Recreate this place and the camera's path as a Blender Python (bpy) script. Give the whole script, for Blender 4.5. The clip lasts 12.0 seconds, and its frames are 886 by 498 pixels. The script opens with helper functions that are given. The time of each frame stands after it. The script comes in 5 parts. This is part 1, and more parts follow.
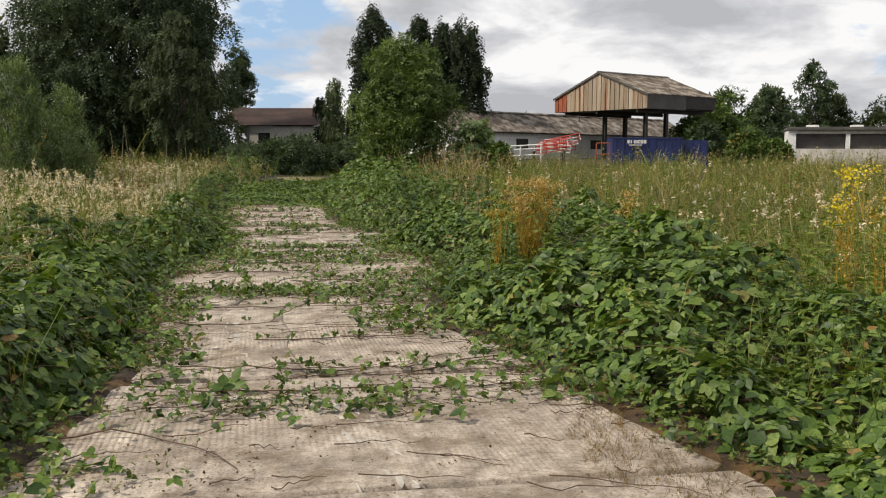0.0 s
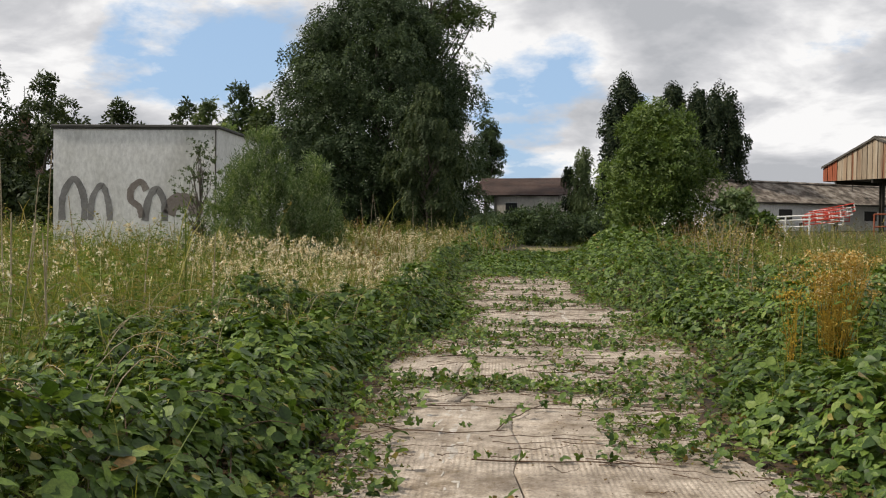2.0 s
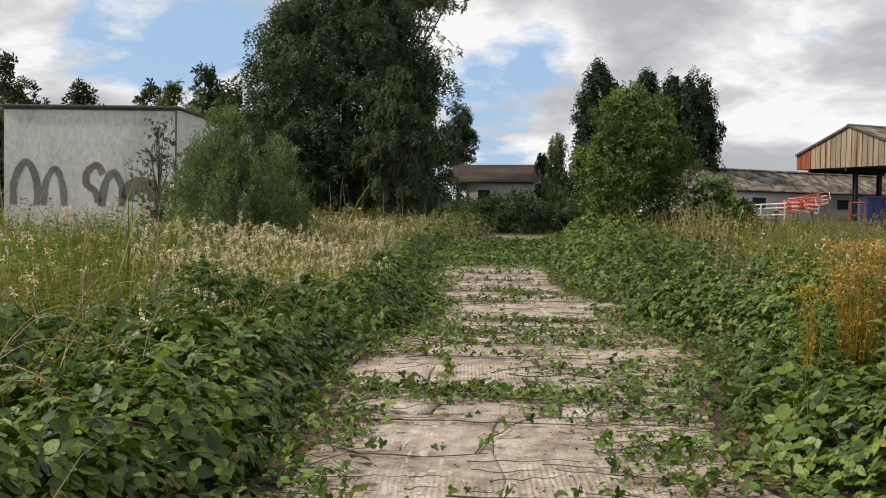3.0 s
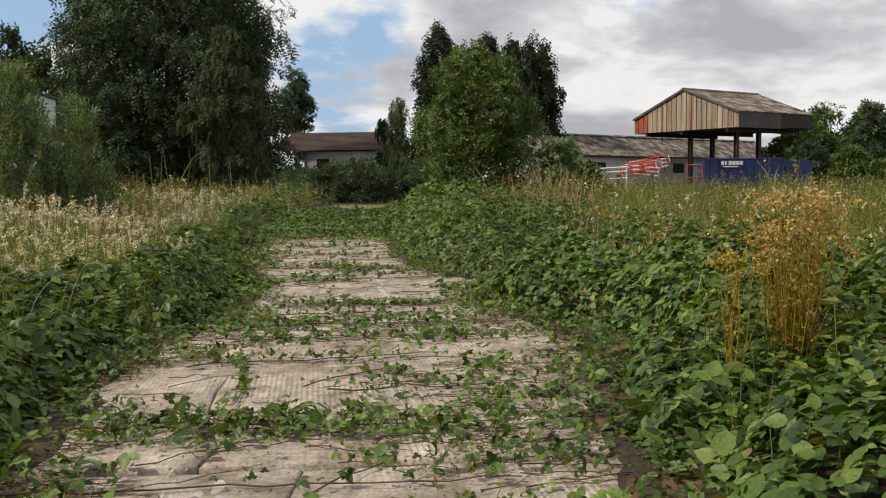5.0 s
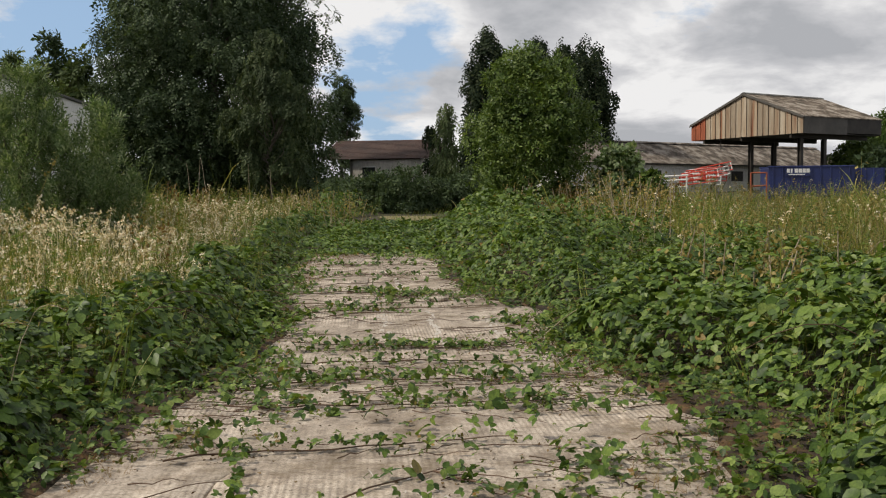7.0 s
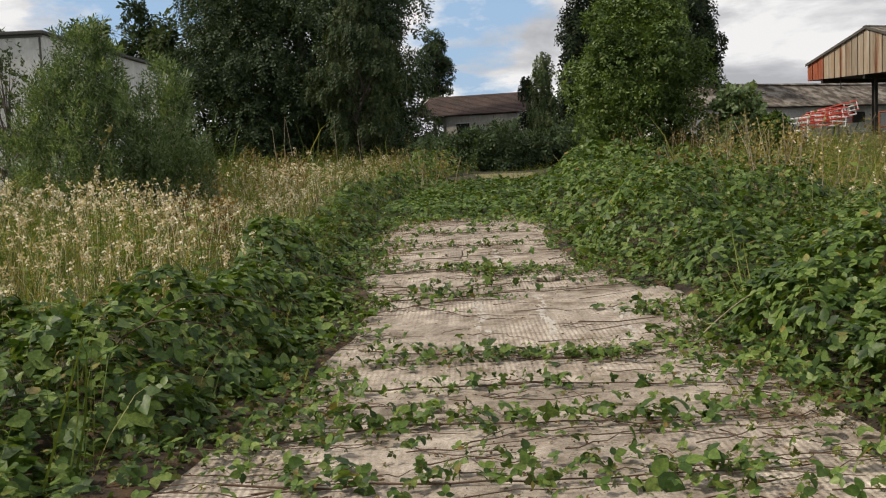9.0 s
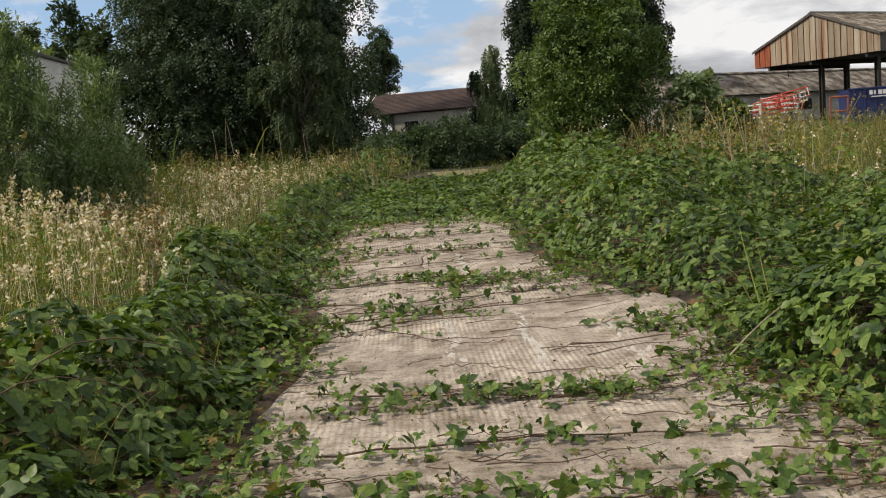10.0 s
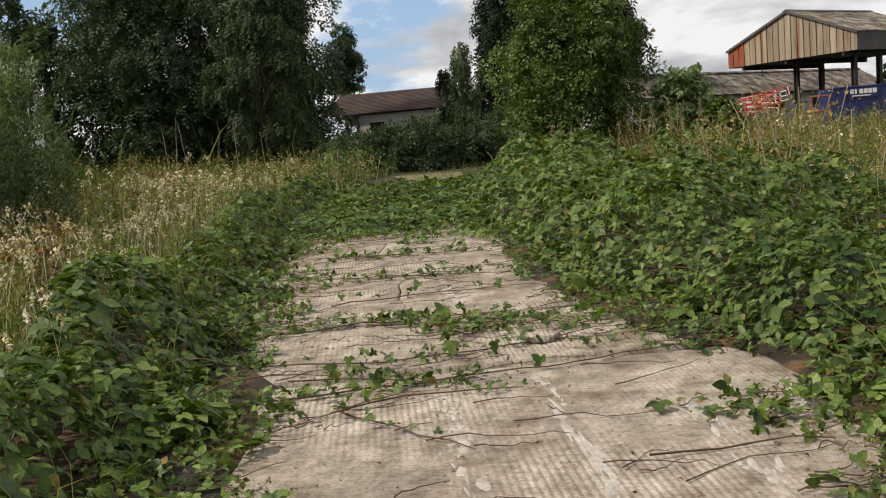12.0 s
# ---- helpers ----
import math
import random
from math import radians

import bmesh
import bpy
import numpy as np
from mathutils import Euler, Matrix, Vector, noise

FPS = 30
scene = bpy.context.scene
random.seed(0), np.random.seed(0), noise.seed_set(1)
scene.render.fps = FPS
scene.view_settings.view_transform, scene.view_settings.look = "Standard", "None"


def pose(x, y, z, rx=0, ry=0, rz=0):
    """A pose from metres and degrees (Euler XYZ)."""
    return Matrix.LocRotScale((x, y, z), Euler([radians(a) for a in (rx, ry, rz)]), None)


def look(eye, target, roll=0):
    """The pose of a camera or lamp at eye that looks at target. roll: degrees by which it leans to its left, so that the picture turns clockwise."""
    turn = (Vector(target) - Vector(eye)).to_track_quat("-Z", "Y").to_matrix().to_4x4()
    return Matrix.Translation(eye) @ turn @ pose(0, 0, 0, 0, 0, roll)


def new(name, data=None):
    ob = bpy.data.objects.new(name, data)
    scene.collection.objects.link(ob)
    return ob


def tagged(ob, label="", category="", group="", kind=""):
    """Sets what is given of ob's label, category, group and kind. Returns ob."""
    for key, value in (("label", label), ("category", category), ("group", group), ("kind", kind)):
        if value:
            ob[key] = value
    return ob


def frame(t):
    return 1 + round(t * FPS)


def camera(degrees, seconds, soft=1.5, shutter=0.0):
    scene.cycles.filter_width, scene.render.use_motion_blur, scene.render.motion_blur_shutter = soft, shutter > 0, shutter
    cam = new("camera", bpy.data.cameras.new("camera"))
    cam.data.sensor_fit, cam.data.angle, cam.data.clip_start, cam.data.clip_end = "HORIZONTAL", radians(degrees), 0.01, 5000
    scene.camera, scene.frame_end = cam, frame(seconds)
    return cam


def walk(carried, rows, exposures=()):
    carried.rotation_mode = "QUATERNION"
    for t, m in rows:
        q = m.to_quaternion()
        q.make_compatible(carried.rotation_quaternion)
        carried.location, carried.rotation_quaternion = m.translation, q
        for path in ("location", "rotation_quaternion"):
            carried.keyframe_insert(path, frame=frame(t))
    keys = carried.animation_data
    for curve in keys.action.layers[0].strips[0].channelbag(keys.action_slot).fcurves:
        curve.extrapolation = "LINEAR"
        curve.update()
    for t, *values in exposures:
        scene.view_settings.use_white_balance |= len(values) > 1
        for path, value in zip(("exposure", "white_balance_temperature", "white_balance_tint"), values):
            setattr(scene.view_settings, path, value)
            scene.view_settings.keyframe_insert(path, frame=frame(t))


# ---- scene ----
cam = camera(49.1, 12.0, soft=1.15)
PATH = [
    (0, (0.001, 0.076, 1.614), (-0.105, 2.065, 1.429), 0.3),
    (0.5, (-0.007, 0.418, 1.635), (-0.294, 2.397, 1.581), -0.2),
    (1, (-0.07, 1.032, 1.608), (-0.466, 2.992, 1.568), -0.0),
    (1.5, (-0.264, 1.648, 1.573), (-0.708, 3.598, 1.541), -1.1),
    (2, (-0.356, 2.211, 1.556), (-0.96, 4.117, 1.513), 0.7),
    (2.5, (-0.57, 2.798, 1.529), (-1.352, 4.637, 1.46), 1.7),
    (3, (-0.712, 3.389, 1.532), (-1.259, 5.311, 1.464), 0.9),
    (3.5, (-0.75, 4.055, 1.552), (-1.115, 6.02, 1.483), 0.5),
    (3.7, (-0.794, 4.294, 1.538), (-1.144, 6.262, 1.468), 0.3),
    (5.3, (-1.102, 6.354, 1.393), (-1.242, 8.344, 1.26), -0.7),
    (5.5, (-1.158, 6.59, 1.422), (-1.183, 8.585, 1.286), -0.6),
    (6, (-1.277, 7.116, 1.413), (-1.322, 9.11, 1.259), -1.1),
    (6.5, (-1.379, 7.685, 1.438), (-1.631, 9.663, 1.285), -1.0),
    (7, (-1.516, 8.293, 1.449), (-1.846, 10.263, 1.342), -0.4),
    (7.5, (-1.598, 8.936, 1.428), (-2.03, 10.887, 1.332), -2.7),
    (7.7, (-1.652, 9.188, 1.426), (-2.113, 11.132, 1.322), -2.8),
    (9.3, (-2.188, 11.177, 1.441), (-2.718, 13.095, 1.245), -2.6),
    (9.5, (-2.291, 11.455, 1.427), (-2.804, 13.381, 1.259), -2.8),
    (10, (-2.48, 12.076, 1.411), (-2.912, 14.018, 1.212), -4.3),
    (10.5, (-2.655, 12.676, 1.414), (-3.116, 14.608, 1.186), -3.3),
    (11, (-2.868, 13.327, 1.422), (-3.154, 15.292, 1.182), -3.8),
    (11.5, (-3.019, 13.926, 1.418), (-3.347, 15.884, 1.179), -5.1),
    (12, (-3.17, 14.468, 1.414), (-3.531, 16.425, 1.214), -4.4),
]
walk(cam, [(t, look(eye, target, roll)) for t, eye, target, roll in PATH],
     ((0, 0.08), (1.5, 0.03), (2.5, 0.10), (3.5, 0.0), (5.5, -0.08), (6.5, -0.10), (7.5, -0.08), (10, 0.0), (11.2, 0.06), (12, -0.02)))

# ---- world, sun ----
SUN_AZ, SUN_EL = radians(-112), radians(46)      # azimuth clockwise from +y, elevation
sun_from = Vector((math.sin(SUN_AZ) * math.cos(SUN_EL), math.cos(SUN_AZ) * math.cos(SUN_EL), math.sin(SUN_EL)))
sun = new("sun", bpy.data.lights.new("sun", "SUN"))
sun.data.energy, sun.data.angle, sun.data.color = 3.9, radians(3), (1.0, 0.92, 0.78)
sun.matrix_world = look(sun_from * 50, (0, 0, 0))

world = bpy.data.worlds.new("sky")
scene.world = world
world.use_nodes = True
wt = world.node_tree
wt.nodes.clear()


def wnode(kind, **sets):
    n = wt.nodes.new(kind)
    for k, v in sets.items():
        n.inputs[k].default_value = v
    return n


w_out, w_bg = wnode("ShaderNodeOutputWorld"), wnode("ShaderNodeBackground", Strength=0.1)
w_sky = wnode("ShaderNodeTexSky")
w_sky.sky_type, w_sky.sun_disc, w_sky.sun_elevation, w_sky.sun_rotation = "NISHITA", False, SUN_EL, SUN_AZ
w_co, w_sep = wnode("ShaderNodeTexCoord"), wnode("ShaderNodeSeparateXYZ")
w_up = wnode("ShaderNodeMath"); w_up.operation = "ADD"; w_up.inputs[1].default_value = 0.30
w_dx, w_dy = wnode("ShaderNodeMath"), wnode("ShaderNodeMath"); w_dx.operation = w_dy.operation = "DIVIDE"
w_flat = wnode("ShaderNodeCombineXYZ", Z=3.7)
w_n1 = wnode("ShaderNodeTexNoise", Scale=1.9, Detail=9.0, Roughness=0.6, Distortion=0.1)
w_n2 = wnode("ShaderNodeTexNoise", Scale=2.9, Detail=9.0, Roughness=0.55, Distortion=0.25)
w_cov, w_shade = wnode("ShaderNodeValToRGB"), wnode("ShaderNodeValToRGB")
w_cov.color_ramp.elements[0].position, w_cov.color_ramp.elements[1].position = 0.30, 0.40
e = w_shade.color_ramp.elements
e[0].position, e[0].color = 0.38, (4.6, 4.7, 4.95, 1)
e[1].position, e[1].color = 0.60, (9.2, 9.1, 9.05, 1)
w_mid = e.new(0.49)
w_mid.color = (6.3, 6.3, 6.5, 1)


def clear_gap(cover, az, el, size, flat, depth):
    """Thin the cloud cover round one direction, wider than high: a blue gap."""
    az, el = radians(az), radians(el)
    away = wnode("ShaderNodeVectorMath"); away.operation = "SUBTRACT"
    away.inputs[1].default_value = (math.sin(az) * math.cos(el), math.cos(az) * math.cos(el), math.sin(el))
    wide = wnode("ShaderNodeVectorMath"); wide.operation = "MULTIPLY"; wide.inputs[1].default_value = (1, 1, flat)
    far = wnode("ShaderNodeVectorMath"); far.operation = "LENGTH"
    fade = wnode("ShaderNodeMapRange", **{"From Min": size, "From Max": size * 0.35, "To Min": 0.0, "To Max": depth})
    fade.interpolation_type = "SMOOTHSTEP"
    less = wnode("ShaderNodeMath"); less.operation = "SUBTRACT"
    for p, q in ((w_co.outputs["Generated"], away.inputs[0]), (away.outputs[0], wide.inputs[0]), (wide.outputs[0], far.inputs[0]), (far.outputs["Value"], fade.inputs[0]), (cover, less.inputs[0]), (fade.outputs[0], less.inputs[1])):
        wt.links.new(p, q)
    return less.outputs[0]


w_cover = w_n1.outputs[0]
for gap in ((-32, 9.5, 0.17, 2.0, 0.19), (-13.5, 7.5, 0.11, 1.0, 0.17), (-24, 16, 0.12, 2.0, 0.15), (22, 6.0, 0.10, 2.0, 0.15), (-48, 12, 0.16, 1.8, 0.15), (60, 16, 0.3, 1.8, 0.2), (150, 25, 0.4, 1.5, 0.2)):
    w_cover = clear_gap(w_cover, *gap)
w_mix = wnode("ShaderNodeMix"); w_mix.data_type = "RGBA"
w_tint = wnode("ShaderNodeMix"); w_tint.data_type = "RGBA"; w_tint.inputs[0].default_value = 0.7
w_tint.inputs[7].default_value = (4.0, 5.9, 8.6, 1)
for a, b in ((w_co.outputs["Generated"], w_sep.inputs[0]), (w_sep.outputs[2], w_up.inputs[0]), (w_sep.outputs[0], w_dx.inputs[0]), (w_up.outputs[0], w_dx.inputs[1]),
             (w_sep.outputs[1], w_dy.inputs[0]), (w_up.outputs[0], w_dy.inputs[1]), (w_dx.outputs[0], w_flat.inputs[0]), (w_dy.outputs[0], w_flat.inputs[1]),
             (w_flat.outputs[0], w_n1.inputs["Vector"]), (w_flat.outputs[0], w_n2.inputs["Vector"]), (w_cover, w_cov.inputs[0]), (w_n2.outputs[0], w_shade.inputs[0]),
             (w_sky.outputs[0], w_tint.inputs[6]), (w_cov.outputs[0], w_mix.inputs[0]), (w_tint.outputs[2], w_mix.inputs[6]), (w_shade.outputs[0], w_mix.inputs[7]),
             (w_mix.outputs[2], w_bg.inputs[0]), (w_bg.outputs[0], w_out.inputs[0])):
    wt.links.new(a, b)


# ---- materials ----
def material(name):
    m = bpy.data.materials.new(name)
    m.use_nodes = True
    return m, m.node_tree, m.node_tree.nodes["Principled BSDF"]


def ramp(nt, fac, stops):
    r = nt.nodes.new("ShaderNodeValToRGB")
    while len(r.color_ramp.elements) < len(stops):
        r.color_ramp.elements.new(0.5)
    for el, (p, c) in zip(r.color_ramp.elements, stops):
        el.position, el.color = p, (*c, 1)
    nt.links.new(fac, r.inputs[0])
    return r.outputs[0]


def tex_noise(nt, scale, detail=5.0, rough=0.6, stretch=(1, 1, 1), turn=0.0):
    g = nt.nodes.new("ShaderNodeNewGeometry")
    mp = nt.nodes.new("ShaderNodeMapping")
    mp.inputs["Scale"].default_value = stretch
    mp.inputs["Rotation"].default_value = (0, 0, turn)
    n = nt.nodes.new("ShaderNodeTexNoise")
    n.inputs["Scale"].default_value, n.inputs["Detail"].default_value, n.inputs["Roughness"].default_value = scale, detail, rough
    nt.links.new(g.outputs["Position"], mp.inputs[0])
    nt.links.new(mp.outputs[0], n.inputs["Vector"])
    return n.outputs[0]


def blend(nt, fac, a, b, mode="MIX"):
    m = nt.nodes.new("ShaderNodeMix")
    m.data_type, m.blend_type = "RGBA", mode
    for sock, v in ((m.inputs[0], fac), (m.inputs[6], a), (m.inputs[7], b)):
        if isinstance(v, (int, float)):
            sock.default_value = v
        elif isinstance(v, tuple):
            sock.default_value = (*v, 1)
        else:
            nt.links.new(v, sock)
    return m.outputs[2]


def bump(nt, bsdf, height, strength, distance):
    b = nt.nodes.new("ShaderNodeBump")
    b.inputs["Strength"].default_value, b.inputs["Distance"].default_value = strength, distance
    nt.links.new(height, b.inputs["Height"])
    nt.links.new(b.outputs[0], bsdf.inputs["Normal"])


def leaf_mat(name, stops, rough=0.5, through_light=0.3, patch=0.35, gloss=0.15):
    """Foliage: each leaf takes its own colour; patches of the stand differ a little; light passes through."""
    m, nt, b = material(name)
    g = nt.nodes.new("ShaderNodeNewGeometry")
    c = ramp(nt, g.outputs["Random Per Island"], stops)
    n = ramp(nt, tex_noise(nt, patch, 3.0), ((0.35, (0.72, 0.74, 0.72)), (0.65, (1.2, 1.15, 1.05))))
    c = blend(nt, 1.0, c, n, "MULTIPLY")
    c = blend(nt, 1.0, c, ramp(nt, tex_noise(nt, 55, 3.0, 0.7), ((0.35, (0.66, 0.70, 0.68)), (0.65, (1.25, 1.22, 1.2)))), "MULTIPLY")
    nt.links.new(c, b.inputs["Base Color"])
    b.inputs["Roughness"].default_value = rough
    b.inputs["Specular IOR Level"].default_value = gloss
    tr = nt.nodes.new("ShaderNodeBsdfTranslucent")
    nt.links.new(blend(nt, 1.0, c, (1.25, 1.25, 0.6), "MULTIPLY"), tr.inputs[0])
    mx = nt.nodes.new("ShaderNodeMixShader")
    mx.inputs[0].default_value = through_light
    nt.links.new(b.outputs[0], mx.inputs[1])
    nt.links.new(tr.outputs[0], mx.inputs[2])
    nt.links.new(mx.outputs[0], nt.nodes["Material Output"].inputs[0])
    return m


def surface(name, stops, scale, fine=None, rough=0.85, bump_d=0.01, stretch=(1, 1, 1), metallic=0.0, turn=0.0, by_object=0.0):
    """Stained, grained surface: colour by coarse noise, broken up by fine noise, with relief."""
    m, nt, b = material(name)
    big = tex_noise(nt, scale, 6.0, 0.62, stretch, turn)
    c = ramp(nt, big, stops)
    small = tex_noise(nt, fine or scale * 14, 4.0, 0.7, stretch, turn)
    c = blend(nt, 1.0, c, ramp(nt, small, ((0.3, (0.78, 0.77, 0.76)), (0.7, (1.14, 1.13, 1.12)))), "MULTIPLY")
    if by_object:
        oi = nt.nodes.new("ShaderNodeObjectInfo")
        lo, hi = 1 - by_object, 1 + by_object
        c = blend(nt, 1.0, c, ramp(nt, oi.outputs["Random"], ((0.0, (lo, lo, lo)), (1.0, (hi, hi, hi)))), "MULTIPLY")
    nt.links.new(c, b.inputs["Base Color"])
    b.inputs["Roughness"].default_value, b.inputs["Metallic"].default_value = rough, metallic
    bump(nt, b, small, 0.5, bump_d)
    return m


AXIS = math.atan2(0.255, 1.0)        # the path's lean to the left of +y


def concrete_mat():
    m, nt, b = material("ribbed_concrete")
    stain = tex_noise(nt, 0.9, 7.0, 0.65)
    fine = tex_noise(nt, 70, 5.0, 0.85)
    mid = tex_noise(nt, 6.0, 6.0, 0.7, (1, 0.45, 1), -AXIS)
    c = ramp(nt, stain, ((0.30, (0.235, 0.196, 0.158)), (0.46, (0.355, 0.308, 0.258)), (0.66, (0.45, 0.398, 0.34))))
    c = blend(nt, 1.0, c, ramp(nt, mid, ((0.33, (0.58, 0.55, 0.52)), (0.52, (1.0, 0.99, 0.98)), (0.70, (1.35, 1.34, 1.33)))), "MULTIPLY")
    c = blend(nt, 1.0, c, ramp(nt, fine, ((0.36, (0.50, 0.47, 0.44)), (0.50, (1.02, 1.01, 1.0)), (0.68, (1.2, 1.2, 1.19)))), "MULTIPLY")
    g = nt.nodes.new("ShaderNodeNewGeometry")
    mp = nt.nodes.new("ShaderNodeMapping")
    mp.inputs["Rotation"].default_value = (0, 0, -AXIS)
    wv = nt.nodes.new("ShaderNodeTexWave")
    wv.bands_direction = "X"
    wv.inputs["Scale"].default_value, wv.inputs["Distortion"].default_value = 8.4, 0.8
    wv.inputs["Detail"].default_value, wv.inputs["Detail Scale"].default_value = 3.0, 1.4
    nt.links.new(g.outputs["Position"], mp.inputs[0])
    nt.links.new(mp.outputs[0], wv.inputs["Vector"])
    worn = ramp(nt, tex_noise(nt, 0.45, 6.0), ((0.43, (0, 0, 0)), (0.60, (1, 1, 1))))
    c2 = blend(nt, 1.0, c, ramp(nt, wv.outputs[0], ((0.12, (0.72, 0.70, 0.69)), (0.45, (0.98, 0.975, 0.97)), (0.85, (1.10, 1.10, 1.09)))), "MULTIPLY")
    c = blend(nt, worn, c, c2)
    moss = ramp(nt, tex_noise(nt, 1.7, 8.0, 0.75), ((0.51, (0, 0, 0)), (0.68, (0.9, 0.9, 0.9))))
    c = blend(nt, moss, c, (0.145, 0.105, 0.062))
    brush = tex_noise(nt, 26, 6.0, 0.8, (0.45, 1.0, 1), -AXIS)
    c = blend(nt, 1.0, c, ramp(nt, brush, ((0.34, (0.45, 0.41, 0.38)), (0.45, (0.95, 0.945, 0.94)), (0.70, (1.16, 1.16, 1.16)))), "MULTIPLY")
    patch = ramp(nt, tex_noise(nt, 3.2, 8.0, 0.72), ((0.34, (0.68, 0.63, 0.57)), (0.50, (1.0, 1.0, 1.0)), (0.68, (1.22, 1.22, 1.22))))
    c = blend(nt, 1.0, c, patch, "MULTIPLY")
    streak = ramp(nt, tex_noise(nt, 1.4, 5.0, 0.6, (3.2, 0.35, 1), -AXIS), ((0.60, (0, 0, 0)), (0.72, (1, 1, 1))))
    c = blend(nt, 1.0, c, blend(nt, streak, (1.0, 1.0, 1.0), (1.35, 1.35, 1.36)), "MULTIPLY")
    nt.links.new(c, b.inputs["Base Color"])
    b.inputs["Roughness"].default_value = 0.92
    h = blend(nt, worn, fine, blend(nt, 0.65, wv.outputs[0], fine))
    bump(nt, b, h, 0.55, 0.007)
    return m


M = {}
M["concrete"] = concrete_mat()
M["soil"] = surface("soil", ((0.3, (0.020, 0.017, 0.009)), (0.55, (0.045, 0.038, 0.018)), (0.7, (0.045, 0.055, 0.018))), 1.3, 30, 0.95, 0.03)
M["earth"] = surface("dry_earth", ((0.3, (0.10, 0.095, 0.04)), (0.6, (0.20, 0.17, 0.075))), 1.6, 25, 0.95, 0.02)
# the two darkest tones put the bramble shade into the litter colour
M["shaded_litter"] = surface("shaded_leaf_litter", ((0.3, (0.010, 0.007, 0.003)), (0.5, (0.032, 0.019, 0.008)), (0.66, (0.12, 0.066, 0.024))), 2.6, 40, 0.95, 0.02)
M["mortar"] = surface("pale_mortar", ((0.35, (0.30, 0.265, 0.23)), (0.6, (0.50, 0.465, 0.42))), 6, 50, 0.9, 0.005)
M["bramble"] = leaf_mat("bramble_leaf", ((0.0, (0.025, 0.053, 0.011)), (0.4, (0.072, 0.128, 0.023)), (0.75, (0.130, 0.198, 0.040)), (0.97, (0.19, 0.255, 0.07)), (1.0, (0.24, 0.15, 0.05))), 0.46, 0.26, 0.7, 0.28)
M["stem"] = surface("bramble_stem", ((0.3, (0.055, 0.035, 0.02)), (0.7, (0.13, 0.07, 0.04))), 9, 60, 0.7, 0.003)
M["grass"] = leaf_mat("grass_blade", ((0.0, (0.085, 0.125, 0.024)), (0.5, (0.165, 0.205, 0.045)), (0.8, (0.25, 0.25, 0.07)), (1.0, (0.42, 0.37, 0.17))), 0.55, 0.3)
M["straw"] = leaf_mat("dry_grass", ((0.0, (0.14, 0.125, 0.042)), (0.5, (0.24, 0.195, 0.072)), (1.0, (0.38, 0.31, 0.15))), 0.6, 0.3)
M["weed"] = leaf_mat("weed_leaf", ((0.0, (0.066, 0.115, 0.02)), (0.6, (0.13, 0.19, 0.038)), (1.0, (0.22, 0.24, 0.07))), 0.5, 0.3)
M["seed"] = leaf_mat("pale_seed_head", ((0.0, (0.40, 0.29, 0.17)), (0.4, (0.60, 0.51, 0.40)), (1.0, (0.80, 0.76, 0.70))), 0.8, 0.25)
M["gold"] = leaf_mat("ragwort_gold", ((0.0, (0.28, 0.16, 0.02)), (0.5, (0.45, 0.29, 0.04)), (1.0, (0.58, 0.43, 0.11))), 0.6, 0.25)
M["tan"] = leaf_mat("tan_seed_head", ((0.0, (0.34, 0.18, 0.035)), (0.5, (0.48, 0.32, 0.10)), (1.0, (0.70, 0.58, 0.36))), 0.7, 0.25)
M["yellow"] = leaf_mat("yellow_flower", ((0.0, (0.55, 0.40, 0.02)), (1.0, (0.75, 0.62, 0.05))), 0.6, 0.25)
M["brown"] = leaf_mat("dock_brown", ((0.0, (0.11, 0.06, 0.02)), (0.5, (0.20, 0.12, 0.04)), (1.0, (0.28, 0.20, 0.07))), 0.7, 0.2)
M["trail"] = leaf_mat("trailing_leaf", ((0.0, (0.045, 0.050, 0.014)), (0.4, (0.085, 0.105, 0.022)), (0.75, (0.13, 0.16, 0.035)), (1.0, (0.16, 0.095, 0.035))), 0.5, 0.2, 0.8, 0.2)
M["litter"] = leaf_mat("dead_leaf", ((0.0, (0.05, 0.032, 0.018)), (0.6, (0.12, 0.075, 0.035)), (1.0, (0.22, 0.14, 0.06))), 0.8, 0.1)
# bluer than the leaf itself: distance haze is put into this green
M["ash"] = leaf_mat("ash_leaf", ((0.0, (0.030, 0.050, 0.024)), (0.5, (0.054, 0.084, 0.042)), (1.0, (0.084, 0.118, 0.060))), 0.55, 0.22, 0.25, 0.15)
M["ashlight"] = leaf_mat("grey_green_leaf", ((0.0, (0.05, 0.08, 0.03)), (0.5, (0.085, 0.12, 0.05)), (1.0, (0.13, 0.16, 0.08))), 0.55, 0.25, 0.3)
M["droop"] = leaf_mat("drooping_leaf", ((0.0, (0.032, 0.052, 0.022)), (0.5, (0.055, 0.080, 0.036)), (1.0, (0.095, 0.12, 0.06))), 0.6, 0.22, 0.5)
M["cypress"] = leaf_mat("cypress_spray", ((0.0, (0.012, 0.024, 0.012)), (0.6, (0.024, 0.040, 0.018)), (1.0, (0.042, 0.056, 0.024))), 0.6, 0.12, 0.3)
M["bush"] = leaf_mat("bush_leaf", ((0.0, (0.034, 0.066, 0.016)), (0.5, (0.072, 0.118, 0.028)), (1.0, (0.135, 0.19, 0.05))), 0.5, 0.25, 0.45)
